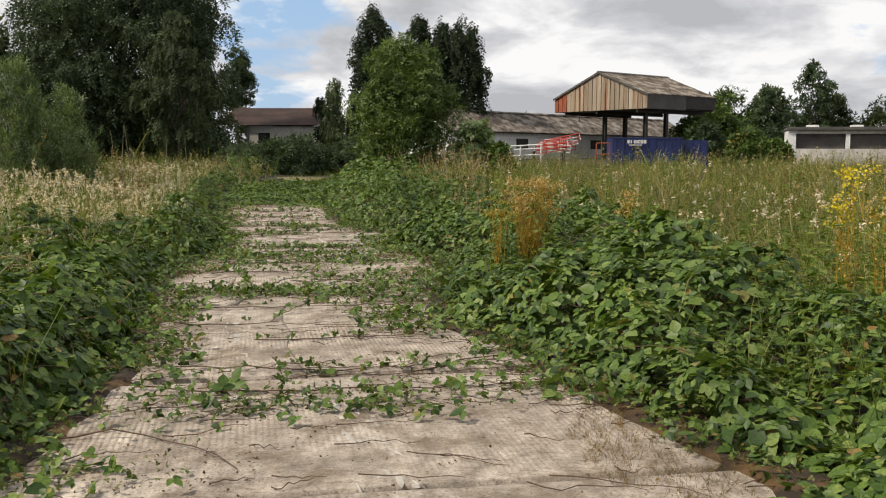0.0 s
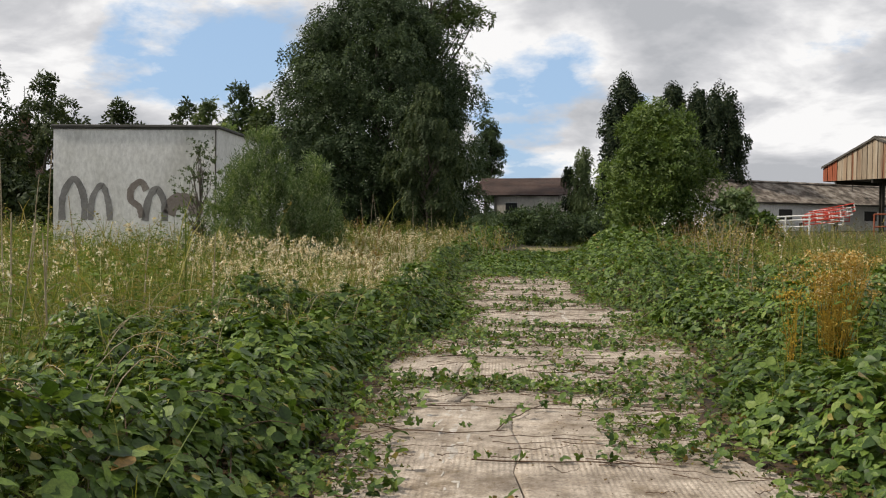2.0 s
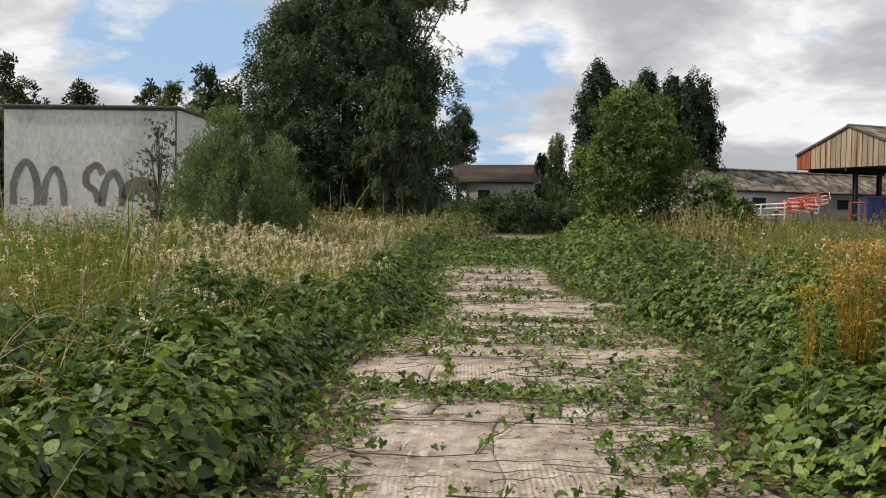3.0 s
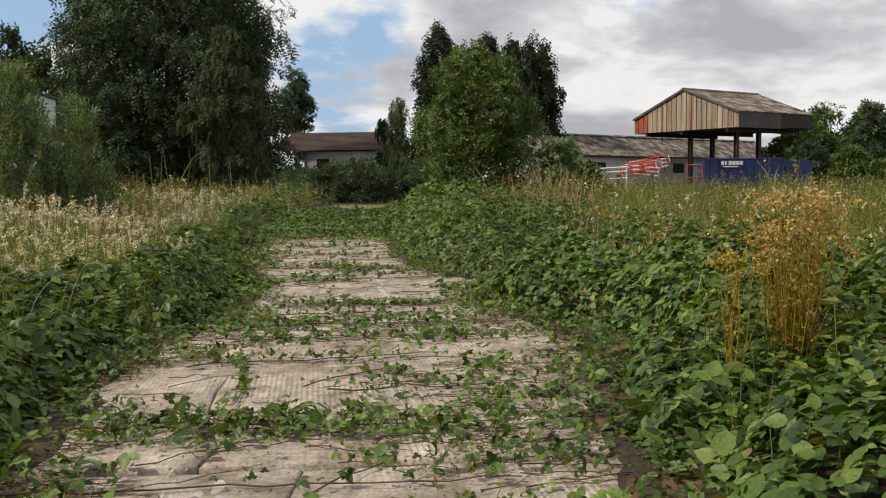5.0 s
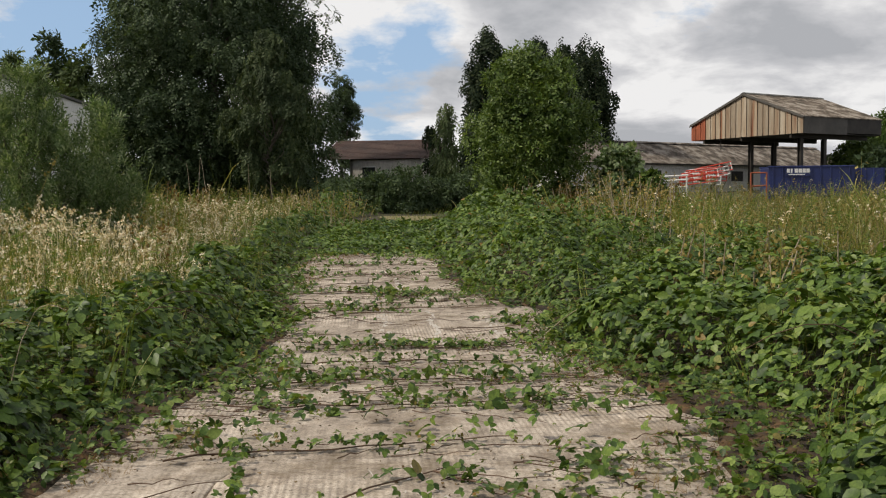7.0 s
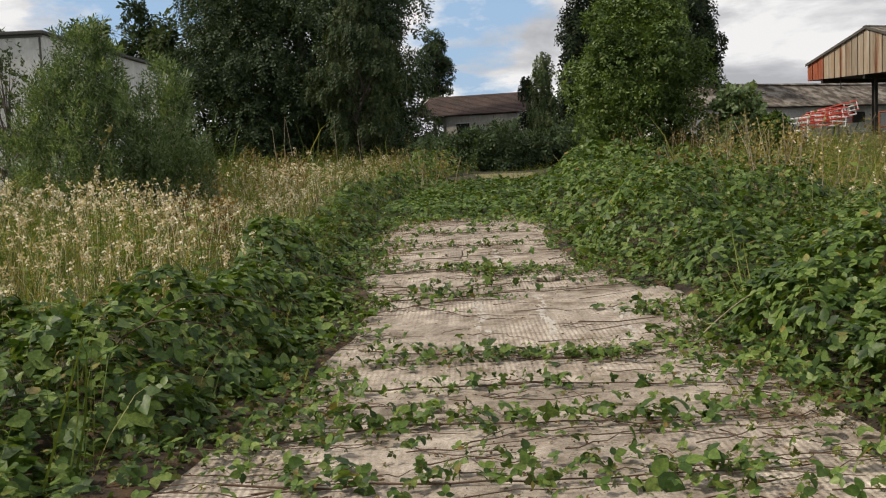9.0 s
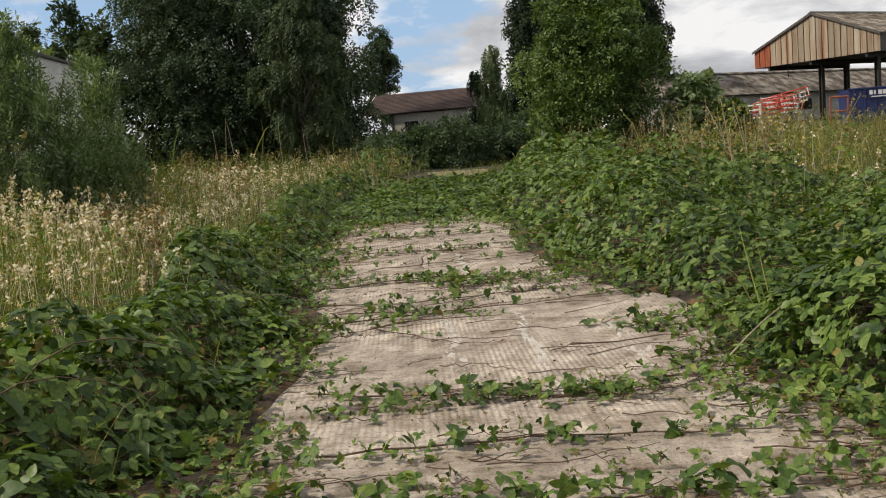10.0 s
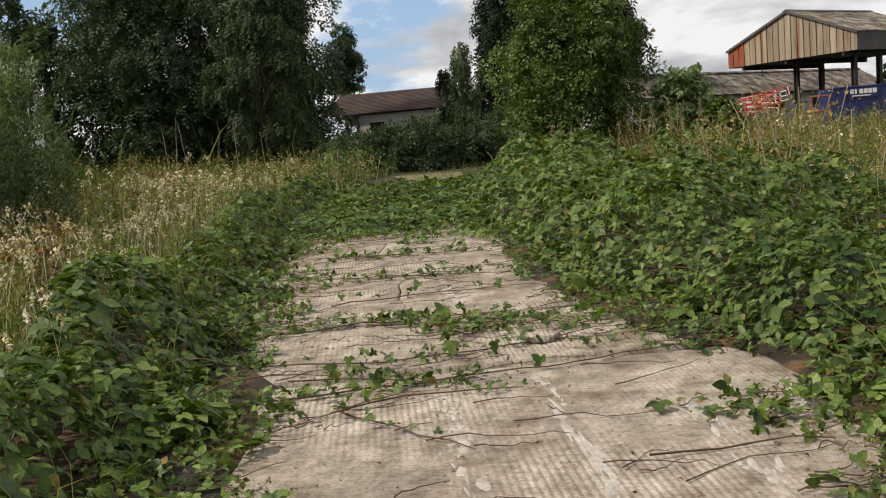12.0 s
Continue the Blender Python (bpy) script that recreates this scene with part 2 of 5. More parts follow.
M["hawthorn"] = leaf_mat("hawthorn_leaf", ((0.0, (0.046, 0.085, 0.018)), (0.5, (0.098, 0.152, 0.036)), (1.0, (0.18, 0.24, 0.075))), 0.45, 0.28, 0.5, 0.25)
M["moss"] = leaf_mat("dead_moss", ((0.0, (0.11, 0.055, 0.018)), (0.5, (0.19, 0.11, 0.035)), (0.85, (0.25, 0.17, 0.06)), (1.0, (0.16, 0.19, 0.05))), 0.8, 0.2, 1.5)
M["willow"] = leaf_mat("willow_leaf", ((0.0, (0.065, 0.11, 0.038)), (0.5, (0.125, 0.185, 0.08)), (1.0, (0.26, 0.31, 0.20))), 0.45, 0.38, 0.6, 0.3)
M["wood_dark"] = leaf_mat("far_leaf", ((0.0, (0.02, 0.034, 0.014)), (0.5, (0.04, 0.06, 0.024)), (1.0, (0.07, 0.09, 0.038))), 0.6, 0.2, 0.2)
M["bark"] = surface("bark", ((0.3, (0.05, 0.042, 0.032)), (0.7, (0.13, 0.11, 0.085))), 3, 30, 0.9, 0.02, (1, 1, 0.2))
M["deadwood"] = surface("dead_stalk", ((0.3, (0.22, 0.17, 0.10)), (0.7, (0.42, 0.36, 0.26))), 4, 40, 0.8, 0.004)
M["render"] = surface("white_render", ((0.30, (0.52, 0.515, 0.49)), (0.5, (0.66, 0.66, 0.645)), (0.7, (0.72, 0.72, 0.71))), 0.5, 9, 0.9, 0.006, (1, 1, 0.5))
M["render2"] = surface("dirty_render", ((0.30, (0.30, 0.28, 0.25)), (0.55, (0.55, 0.52, 0.47)), (0.75, (0.66, 0.63, 0.58))), 0.7, 8, 0.9, 0.006, (1, 1, 0.4))
M["felt"] = surface("roof_felt", ((0.3, (0.05, 0.05, 0.048)), (0.7, (0.11, 0.105, 0.095))), 1.2, 20, 0.9, 0.01)
M["asbestos"] = surface("cement_sheet_roof", ((0.36, (0.035, 0.03, 0.022)), (0.48, (0.11, 0.085, 0.065)), (0.62, (0.27, 0.24, 0.205))), 1.3, 9, 0.95, 0.02, (1, 1, 1))
M["cladding"] = surface("weathered_cladding", ((0.32, (0.17, 0.065, 0.030)), (0.45, (0.27, 0.20, 0.135)), (0.68, (0.37, 0.315, 0.245))), 0.7, 10, 0.8, 0.006, (3, 3, 0.25), 0.0, 0.0, 0.2)
M["rust"] = surface("rusty_red_cladding", ((0.3, (0.16, 0.045, 0.02)), (0.55, (0.34, 0.09, 0.04)), (0.75, (0.40, 0.22, 0.12))), 0.9, 10, 0.85, 0.006, (3, 3, 0.3))
M["fascia"] = surface("grey_fascia", ((0.3, (0.055, 0.05, 0.045)), (0.7, (0.11, 0.10, 0.09))), 0.7, 9, 0.75, 0.004)
M["steel"] = surface("dark_steel", ((0.3, (0.02, 0.018, 0.016)), (0.7, (0.05, 0.042, 0.035))), 1.5, 20, 0.6, 0.003, (1, 1, 1), 0.3)
M["tiles"] = surface("red_clay_tiles", ((0.3, (0.028, 0.018, 0.015)), (0.55, (0.055, 0.030, 0.024)), (0.75, (0.085, 0.058, 0.045))), 0.9, 12, 0.9, 0.02)
M["brick"] = surface("brown_brick", ((0.3, (0.12, 0.06, 0.04)), (0.7, (0.22, 0.12, 0.08))), 1.2, 15, 0.9, 0.01)
M["blue"] = surface("blue_steel_paint", ((0.3, (0.010, 0.016, 0.075)), (0.7, (0.016, 0.030, 0.135))), 0.6, 9, 0.5, 0.004)
M["red"] = surface("red_plastic", ((0.3, (0.42, 0.035, 0.02)), (0.7, (0.62, 0.07, 0.04))), 2.0, 20, 0.5, 0.003)
M["white"] = surface("white_paint", ((0.3, (0.60, 0.60, 0.58)), (0.7, (0.80, 0.80, 0.78))), 2.0, 20, 0.6, 0.003)
M["spray_grey"] = surface("grey_spray_paint", ((0.3, (0.13, 0.125, 0.12)), (0.7, (0.26, 0.255, 0.25))), 1.4, 14, 0.9, 0.003)
M["spray_brown"] = surface("brown_spray_paint", ((0.3, (0.15, 0.125, 0.11)), (0.7, (0.27, 0.24, 0.22))), 1.4, 14, 0.9, 0.003)
M["dark"] = surface("dark_interior", ((0.3, (0.02, 0.02, 0.02)), (0.7, (0.045, 0.043, 0.04))), 1.0, 9, 0.9, 0.004)
gm, gnt, gb = material("window_glass")
gb.inputs["Base Color"].default_value, gb.inputs["Roughness"].default_value = (0.02, 0.022, 0.024, 1), 0.08
M["glass"] = gm


# ---- mesh helpers ----
rng = np.random.default_rng(7)


def mesh_data(name, v, f, mat, smooth=False):
    """A mesh of triangles (or quads) from arrays."""
    me = bpy.data.meshes.new(name)
    v, f = np.ascontiguousarray(v, np.float32), np.ascontiguousarray(f, np.int32)
    k = f.shape[1]
    me.vertices.add(len(v)); me.loops.add(f.size); me.polygons.add(len(f))
    me.vertices.foreach_set("co", v.ravel())
    me.loops.foreach_set("vertex_index", f.ravel())
    me.polygons.foreach_set("loop_start", np.arange(0, f.size, k, dtype=np.int32))
    me.polygons.foreach_set("loop_total", np.full(len(f), k, np.int32))
    if smooth:
        me.polygons.foreach_set("use_smooth", np.ones(len(f), bool))
    me.materials.append(mat)
    me.update(calc_edges=True)
    return me


def child(name, me, parent=None, label=""):
    ob = new(name, me)
    if parent:
        ob.parent = parent
    if label:
        ob["label"] = label
    return ob


def part(name, bm, mat, parent, label=""):
    me = bpy.data.meshes.new(name)
    bmesh.ops.recalc_face_normals(bm, faces=bm.faces)
    bm.to_mesh(me)
    bm.free()
    me.materials.append(mat)
    return child(name, me, parent, label)


def thing(name, m, label, category, group="", kind=""):
    ob = new(name)
    ob.matrix_world = m
    ob.empty_display_size = 0.2
    return tagged(ob, label, category, group, kind)


def box(bm, x0, x1, y0, y1, z0, z1, bevel=0.0):
    r = bmesh.ops.create_cube(bm, size=1.0, matrix=Matrix.LocRotScale(((x0 + x1) / 2, (y0 + y1) / 2, (z0 + z1) / 2), None, (x1 - x0, y1 - y0, z1 - z0)))
    if bevel:
        bmesh.ops.bevel(bm, geom=list({e for v in r["verts"] for e in v.link_edges}), offset=bevel, segments=1, affect="EDGES")
    return bm


def prism(bm, outline, axis, a, b):
    """A slab between a and b along axis 'x' or 'y'; outline: (horizontal, z)."""
    def at(h, z, d):
        return (d, h, z) if axis == "x" else (h, d, z)
    p, q = [bm.verts.new(at(h, z, a)) for h, z in outline], [bm.verts.new(at(h, z, b)) for h, z in outline]
    n = len(outline)
    bm.faces.new(p), bm.faces.new(q[::-1])
    for i in range(n):
        bm.faces.new((p[i], q[i], q[(i + 1) % n], p[(i + 1) % n]))
    return bm


def tubes(segs, sides=6):
    """Arrays of tapered tubes; segs: (p0, p1, r0, r1)."""
    vs, fs, base = [], [], 0
    a = np.linspace(0, 2 * np.pi, sides, endpoint=False)
    for p0, p1, r0, r1 in segs:
        p0, p1 = np.array(p0, float), np.array(p1, float)
        d = p1 - p0
        d /= np.linalg.norm(d) + 1e-9
        t = np.cross(d, (0.3, 0.9, 0.1) if abs(d[2]) > 0.9 else (0, 0, 1.0))
        t /= np.linalg.norm(t)
        b = np.cross(d, t)
        ring = np.cos(a)[:, None] * t + np.sin(a)[:, None] * b
        vs += [p0 + ring * r0, p1 + ring * r1]
        i = np.arange(sides)
        j = (i + 1) % sides
        fs.append(np.stack([i, j, j + sides, i + sides], 1) + base)
        base += 2 * sides
    return np.concatenate(vs), np.concatenate(fs)


def cane_mesh(p, rad, sides=5):
    """One tube along the points p."""
    d = np.gradient(p, axis=0)
    d /= np.linalg.norm(d, axis=1, keepdims=True)
    t = np.cross(d, (0.05, 0.1, 1.0))
    t /= np.linalg.norm(t, axis=1, keepdims=True)
    u = np.cross(d, t)
    a = np.linspace(0, 2 * np.pi, sides, endpoint=False)
    v = p[:, None] + rad[:, None, None] * (np.cos(a)[None, :, None] * t[:, None] + np.sin(a)[None, :, None] * u[:, None])
    n = len(p)
    i, j = np.meshgrid(np.arange(n - 1), np.arange(sides), indexing="ij")
    k = (j + 1) % sides
    return v.reshape(-1, 3), np.stack([i * sides + j, i * sides + k, (i + 1) * sides + k, (i + 1) * sides + j], 2).reshape(-1, 4)


def vnoise(x, y, size, seed):
    """Smooth value noise, 0 to 1, with cells of that many metres."""
    r = np.random.default_rng(seed).random((64, 64))
    u, w = np.asarray(x) / size + 31.7, np.asarray(y) / size + 17.3
    iu, iw = np.floor(u).astype(int), np.floor(w).astype(int)
    fu, fw = u - iu, w - iw
    fu, fw = fu * fu * (3 - 2 * fu), fw * fw * (3 - 2 * fw)
    a, b, c, d = r[iu % 64, iw % 64], r[(iu + 1) % 64, iw % 64], r[iu % 64, (iw + 1) % 64], r[(iu + 1) % 64, (iw + 1) % 64]
    return (a * (1 - fu) + b * fu) * (1 - fw) + (c * (1 - fu) + d * fu) * fw


def frames(n, spin):
    """Rotations whose third axis is n, turned by spin about it."""
    n = n / np.linalg.norm(n, axis=1, keepdims=True)
    ref = np.where(np.abs(n[:, 2:3]) > 0.9, np.array([[1.0, 0, 0]]), np.array([[0, 0, 1.0]]))
    t = np.cross(n, ref)
    t /= np.linalg.norm(t, axis=1, keepdims=True)
    b = np.cross(n, t)
    x = np.cos(spin)[:, None] * t + np.sin(spin)[:, None] * b
    return np.stack([x, np.cross(n, x), n], 2)


def scatter(tv, tf, pos, rot, size):
    """Arrays of a template set down at every place."""
    size = np.asarray(size)
    size = size[:, None] * np.ones(3) if size.ndim == 1 else size
    v = np.einsum("nij,nkj->nki", rot, tv[None] * size[:, None, :]) + pos[:, None, :]
    f = tf[None] + (np.arange(len(pos)) * len(tv))[:, None, None]
    return v.reshape(-1, 3), f.reshape(-1, tf.shape[1])


def join(chunks):
    vs, fs, base = [], [], 0
    for v, f in chunks:
        vs.append(v), fs.append(f + base)
        base += len(v)
    return np.concatenate(vs), np.concatenate(fs)


def about_z(n):
    a = rng.random(n) * 2 * np.pi
    lean = rng.normal(0, 0.16, (n, 2))
    up = np.stack([lean[:, 0], lean[:, 1], np.ones(n)], 1)
    return frames(up, a)


# ---- plan ----
LEFT_Y, LEFT_X = (-6, 3, 5.2, 7.5, 9.8, 13.3, 16, 19, 22, 27, 29.2, 46), (-0.6, -2.2, -2.5, -2.8, -3.6, -4.5, -4.55, -5.1, -6.3, -7.6, -8.2, -11.4)
RIGHT_Y, RIGHT_X = (-6, 3, 4.9, 6.8, 8.2, 9.5, 11.5, 14.4, 15.9, 18, 19.2, 20.5, 21.5, 24.4, 27.7, 31, 46), (3.4, 1.9, 1.42, 0.66, 0.33, -0.55, -0.7, -0.72, -1.2, -2.0, -2.15, -2.2, -3.0, -4.05, -4.75, -6.0, -7.6)


def left_edge(y):
    return np.interp(y, LEFT_Y, LEFT_X)


def right_edge(y):
    return np.interp(y, RIGHT_Y, RIGHT_X)


def ground_z(x, y):
    """Level along the concrete, then rising gently towards the yard."""
    y = np.asarray(y, float)
    q = np.clip(y - 17, 0, 6)
    return np.where(y < 23, 0.024 * q * q / 12, 0.024 * (np.minimum(y, 105) - 20)) + 0 * np.asarray(x)


# ---- ground, path ----
gx = np.concatenate([[-2500, -900, -300, -140], np.linspace(-80, 80, 107), [140, 300, 900, 2500]])
gy = np.concatenate([[-2500, -900, -300, -100, -40], np.linspace(-16, 112, 86), [170, 300, 900, 2500]])
X, Y = np.meshgrid(gx, gy, indexing="ij")
Z = ground_z(X, Y) - 0.05
off = (X < left_edge(Y) - 0.5) | (X > right_edge(Y) + 0.5)
Z += np.where(off & (np.abs(X) < 90) & (Y < 120), (vnoise(X, Y, 3.0, 3) - 0.5) * 0.12 + 0.03, 0)
ni, nj = X.shape
ii, jj = np.meshgrid(np.arange(ni - 1), np.arange(nj - 1), indexing="ij")
a = (ii * nj + jj).ravel()
ground = tagged(new("ground", mesh_data("ground", np.stack([X, Y, Z], 2).reshape(-1, 3), np.stack([a, a + nj, a + nj + 1, a + 1], 1), M["soil"], True)),
                "rough soil and turf of an overgrown yard", "ground", kind="structure")

path = thing("path", Matrix(), "cracked ribbed concrete path strewn with bramble runners", "path", kind="structure")
JOINTS = (-5.0, -1.6, 1.6, 4.7, 7.15, 10.75, 13.55, 16.1, 17.35, 20.55, 22.2, 24.4, 26.2, 29.4)
SPLIT = (1, 1, 1, 1, 0.44, 0.30, 1, 1, 1, 1, 0.5, 1, 0.45)      # 1: cast in one width


def slab(y0, y1, f0, f1, seed):
    """One cast slab with chipped edges, a little out of level."""
    r = np.random.default_rng(seed)
    n = 9
    s = np.array([0, 0.012, 0.14, 0.32, 0.5, 0.68, 0.86, 0.988, 1])
    u, v = np.meshgrid(s, s, indexing="ij")
    gap = 0.004
    ym = (y0 + y1) / 2
    x0, x1 = left_edge(ym) - 0.15, right_edge(ym) + 0.15
    w = x1 - x0
    lx = w * (f0 + (f1 - f0) * u)
    edge = ((u == 0) | (u == 1) | (v == 0) | (v == 1))
    jx, jy = r.normal(0, 0.006, u.shape) * edge, r.normal(0, 0.008, u.shape) * edge
    lx = lx + np.where(u == 0, gap, 0) - np.where(u == 1, gap, 0) + jx
    # a split inside the width is a wandering crack
    wander = 0.34 * (vnoise(0 * v, ym + (y1 - y0) * v, 0.7, 76) - 0.5) + 0.12 * (vnoise(0 * v, ym + (y1 - y0) * v, 0.3, 77) - 0.5)
    lx = lx + wander * ((1 - u) * (f0 > 0) + u * (f1 < 1))
    ly = (y0 + gap - ym) + (y1 - y0 - 2 * gap) * v + jy
    mx = (x0 + x1) / 2
    sx, sy = lx - w / 2, ly
    c, s = math.cos(AXIS), math.sin(AXIS)
    px, py = mx + c * sx - s * sy, ym + s * sx + c * sy
    tilt = r.normal(0, 0.002, 2)
    pz = ground_z(px, py) + tilt[0] * sx + tilt[1] * sy + r.normal(0, 0.0012, u.shape) - 0.006 * edge
    top = np.stack([px, py, pz], 2).reshape(-1, 3)
    rim = [i * n for i in range(n)] + [(n - 1) * n + j for j in range(1, n)] + [i * n + n - 1 for i in range(n - 2, -1, -1)] + [j for j in range(n - 2, 0, -1)]
    low = top[rim] - (0, 0, 0.12)
    i, j = np.meshgrid(np.arange(n - 1), np.arange(n - 1), indexing="ij")
    a = (i * n + j).ravel()
    f = np.stack([a, a + n, a + n + 1, a + 1], 1)
    k = np.arange(len(rim))
    rim = np.array(rim)
    side = np.stack([rim, n * n + k, n * n + (k + 1) % len(rim), rim[(k + 1) % len(rim)]], 1)
    return mesh_data("slab", np.concatenate([top, low]), np.concatenate([f, side]), M["concrete"])


for k in range(len(JOINTS) - 1):
    for q, (f0, f1) in enumerate(((0, SPLIT[k]), (SPLIT[k], 1))[:1 if SPLIT[k] == 1 else 2]):
        child("slab", slab(JOINTS[k], JOINTS[k + 1], f0, f1, 100 + 2 * k + q), path)

# leaf mould crept over both slab edges; its dark tones imitate shade under brambles
def margin(edge, side):
    ys = np.arange(-4, 30, 0.16)
    ts = np.array([0.0, 0.08, 0.25, 0.6, 1.1, 1.9])
    e = edge(ys) - side * (0.02 + 0.22 * vnoise(ys * 0 + 3 * side, ys, 0.55, 71) * vnoise(ys * 0 + 9 * side, ys, 1.7, 72) + 0.10 * vnoise(ys * 0 + side, ys, 0.22, 73))
    px = e[:, None] + side * ts[None, :]
    py = np.repeat(ys[:, None], len(ts), 1)
    pz = ground_z(px, py) + np.array([-0.03, 0.016, 0.026, 0.035, 0.04, -0.02])[None, :] + 0.008 * vnoise(px, py, 0.25, 74)
    n = len(ts)
    i, j = np.meshgrid(np.arange(len(ys) - 1), np.arange(n - 1), indexing="ij")
    a = (i * n + j).ravel()
    tagged(new("verge", mesh_data("verge", np.stack([px, py, pz], 2).reshape(-1, 3), np.stack([a, a + n, a + n + 1, a + 1], 1), M["shaded_litter"], True)), "leaf litter along the concrete, darkened for the shade under brambles", "verge", kind="structure")


margin(left_edge, -1)
margin(right_edge, 1)


def seam(x0, y0, x1, y1, w, n, seed):
    """A ragged smear of pale mortar along a line on a slab, broken into crusts."""
    r = np.random.default_rng(seed)
    vs, fs, base = [], [], 0
    a = np.linspace(0, 2 * np.pi, 9, endpoint=False)
    for k in range(n):
        t = r.random()
        long, wide = 0.03 + 0.15 * r.random() ** 2, min(w, 0.05) * (0.15 + 0.6 * r.random() ** 2)
        cx = x0 + (x1 - x0) * t + r.normal(0, w * 0.45) + 0.03 * math.sin(t * 15 + seed)
        cy = y0 + (y1 - y0) * t
        lean = math.atan2(x1 - x0, y1 - y0) + r.normal(0, 0.12)
        q = 0.6 + 0.6 * r.random(9)
        px, py = np.cos(a) * wide * q, np.sin(a) * long * q
        x, y = cx + px * math.cos(lean) + py * math.sin(lean), cy - px * math.sin(lean) + py * math.cos(lean)
        z = 0.0015 + 0.004 * r.random()
        ring = np.stack([x, y, ground_z(x, y) + 0.0005], 1)
        top = np.array([[cx, cy, float(ground_z(cx, cy)) + z + 0.003]])
        vs.append(np.concatenate([ring, top]))
        fs.append(np.array([(9, i, (i + 1) % 9) for i in range(9)]) + base)
        base += 10
    tagged(child("mortar_crumb", mesh_data("mortar_crumb", np.concatenate(vs), np.concatenate(fs), M["mortar"], True), path, "pale mortar crust smeared in a line"), kind="stuff")


seam(-3.70, 20.2, -3.05, 17.45, 0.035, 120, 81)
seam(-4.25, 20.0, -3.75, 18.0, 0.09, 40, 83)
seam(-2.85, 19.6, -2.55, 18.0, 0.08, 40, 85)
seam(-5.0, 24.2, -4.5, 22.4, 0.05, 60, 87)
seam(-2.9, 10.6, -2.0, 7.4, 0.25, 34, 89)
seam(-1.2, 6.9, -0.2, 4.2, 0.30, 40, 90)
seam(-2.6, 13.4, -1.6, 11.2, 0.30, 40, 91)

# bare trodden earth where the track meets the hedge
v = np.stack([a.ravel() for a in np.meshgrid(np.linspace(-9.9, -7.6, 12), np.linspace(42, 47.5, 12), indexing="ij")] + [np.zeros(144)], 1)
v[:, 0] += (vnoise(v[:, 0], v[:, 1], 0.8, 4) - 0.5) * 0.8 - 0.25 * (v[:, 1] - 44)
v[:, 2] = ground_z(v[:, 0], v[:, 1]) + 0.02
i, j = np.meshgrid(np.arange(11), np.arange(11), indexing="ij")
a = (i * 12 + j).ravel()
tagged(new("bare_earth", mesh_data("bare_earth", v, np.stack([a, a + 12, a + 13, a + 1], 1), M["earth"])), "trodden dry earth at the end of the track", "ground", kind="structure")


# ---- buildings ----
def white_shed():
    """Flat-roofed rendered block; local x along the front, y along the side."""
    z0 = float(ground_z(0, 33))
    th = thing("outbuilding", pose(-23.75, 30.6, z0, 0, 0, math.degrees(math.atan2(0.24, 0.97))), "white rendered flat-roofed outbuilding with grey graffiti", "building")
    W, D, H = 5.83, 10.6, 4.62
    part("wall", box(bmesh.new(), 0, W, 0, 0.25, -0.3, H), M["render"], th)
    part("wall", box(bmesh.new(), W - 0.25, W, 0.252, D - 0.252, -0.3, H), M["render"], th)
    part("wall", box(bmesh.new(), 0, 0.25, 0.252, D - 0.252, -0.3, H), M["render"], th)
    part("wall", box(bmesh.new(), 0, W, D - 0.25, D, -0.3, H), M["render"], th)
    part("roof", box(bmesh.new(), -0.06, W + 0.08, -0.08, D + 0.06, H + 0.002, H + 0.10, 0.02), M["felt"], th, "dark felt flat roof edge")
    part("trim", box(bmesh.new(), -0.03, W + 0.04, -0.035, -0.002, H - 0.06, H), M["felt"], th)
    part("downpipe", box(bmesh.new(), W - 0.05, W + 0.0, -0.06, -0.004, 0.2, H - 0.07, 0.02), M["fascia"], th)

    def stroke(pts, width, mat, name="graffiti"):
        """A sprayed band on the front wall along a smooth line through pts."""
        p = np.array(pts, float) * (1.0, 1.12) + (0.0, 0.25)
        t = np.linspace(0, len(p) - 1, 24)
        k = np.minimum(t.astype(int), len(p) - 2)
        s = (t - k)[:, None]
        p0, p1, p2, p3 = p[np.maximum(k - 1, 0)], p[k], p[k + 1], p[np.minimum(k + 2, len(p) - 1)]
        c = 0.5 * (2 * p1 + (p2 - p0) * s + (2 * p0 - 5 * p1 + 4 * p2 - p3) * s ** 2 + (3 * p1 - p0 - 3 * p2 + p3) * s ** 3)
        d = np.gradient(c, axis=0)
        d /= np.linalg.norm(d, axis=1, keepdims=True)
        nrm = np.stack([-d[:, 1], d[:, 0]], 1) * (width / 2) * (0.85 + 0.3 * rng.random((24, 1)))
        l, r = c + nrm, c - nrm
        v = np.concatenate([np.stack([l[:, 0], np.full(24, -0.006), l[:, 1]], 1), np.stack([r[:, 0], np.full(24, -0.006), r[:, 1]], 1)])
        i = np.arange(23)
        child(name, mesh_data(name, v, np.stack([i, i + 1, i + 25, i + 24], 1), mat), th)

    stroke(((0.32, 1.0), (0.35, 1.75), (0.75, 2.30), (1.1, 1.75), (1.12, 1.0)), 0.24, M["spray_grey"])
    stroke(((1.35, 1.0), (1.42, 1.7), (1.75, 2.1), (1.98, 1.6), (2.05, 1.0)), 0.22, M["spray_grey"])
    stroke(((3.35, 1.95), (3.15, 2.22), (2.82, 2.0), (2.8, 1.65), (3.1, 1.42), (3.2, 1.1)), 0.24, M["spray_brown"])
    stroke(((3.3, 1.0), (3.42, 1.65), (3.7, 2.0), (3.98, 1.6), (4.0, 1.0)), 0.24, M["spray_grey"])
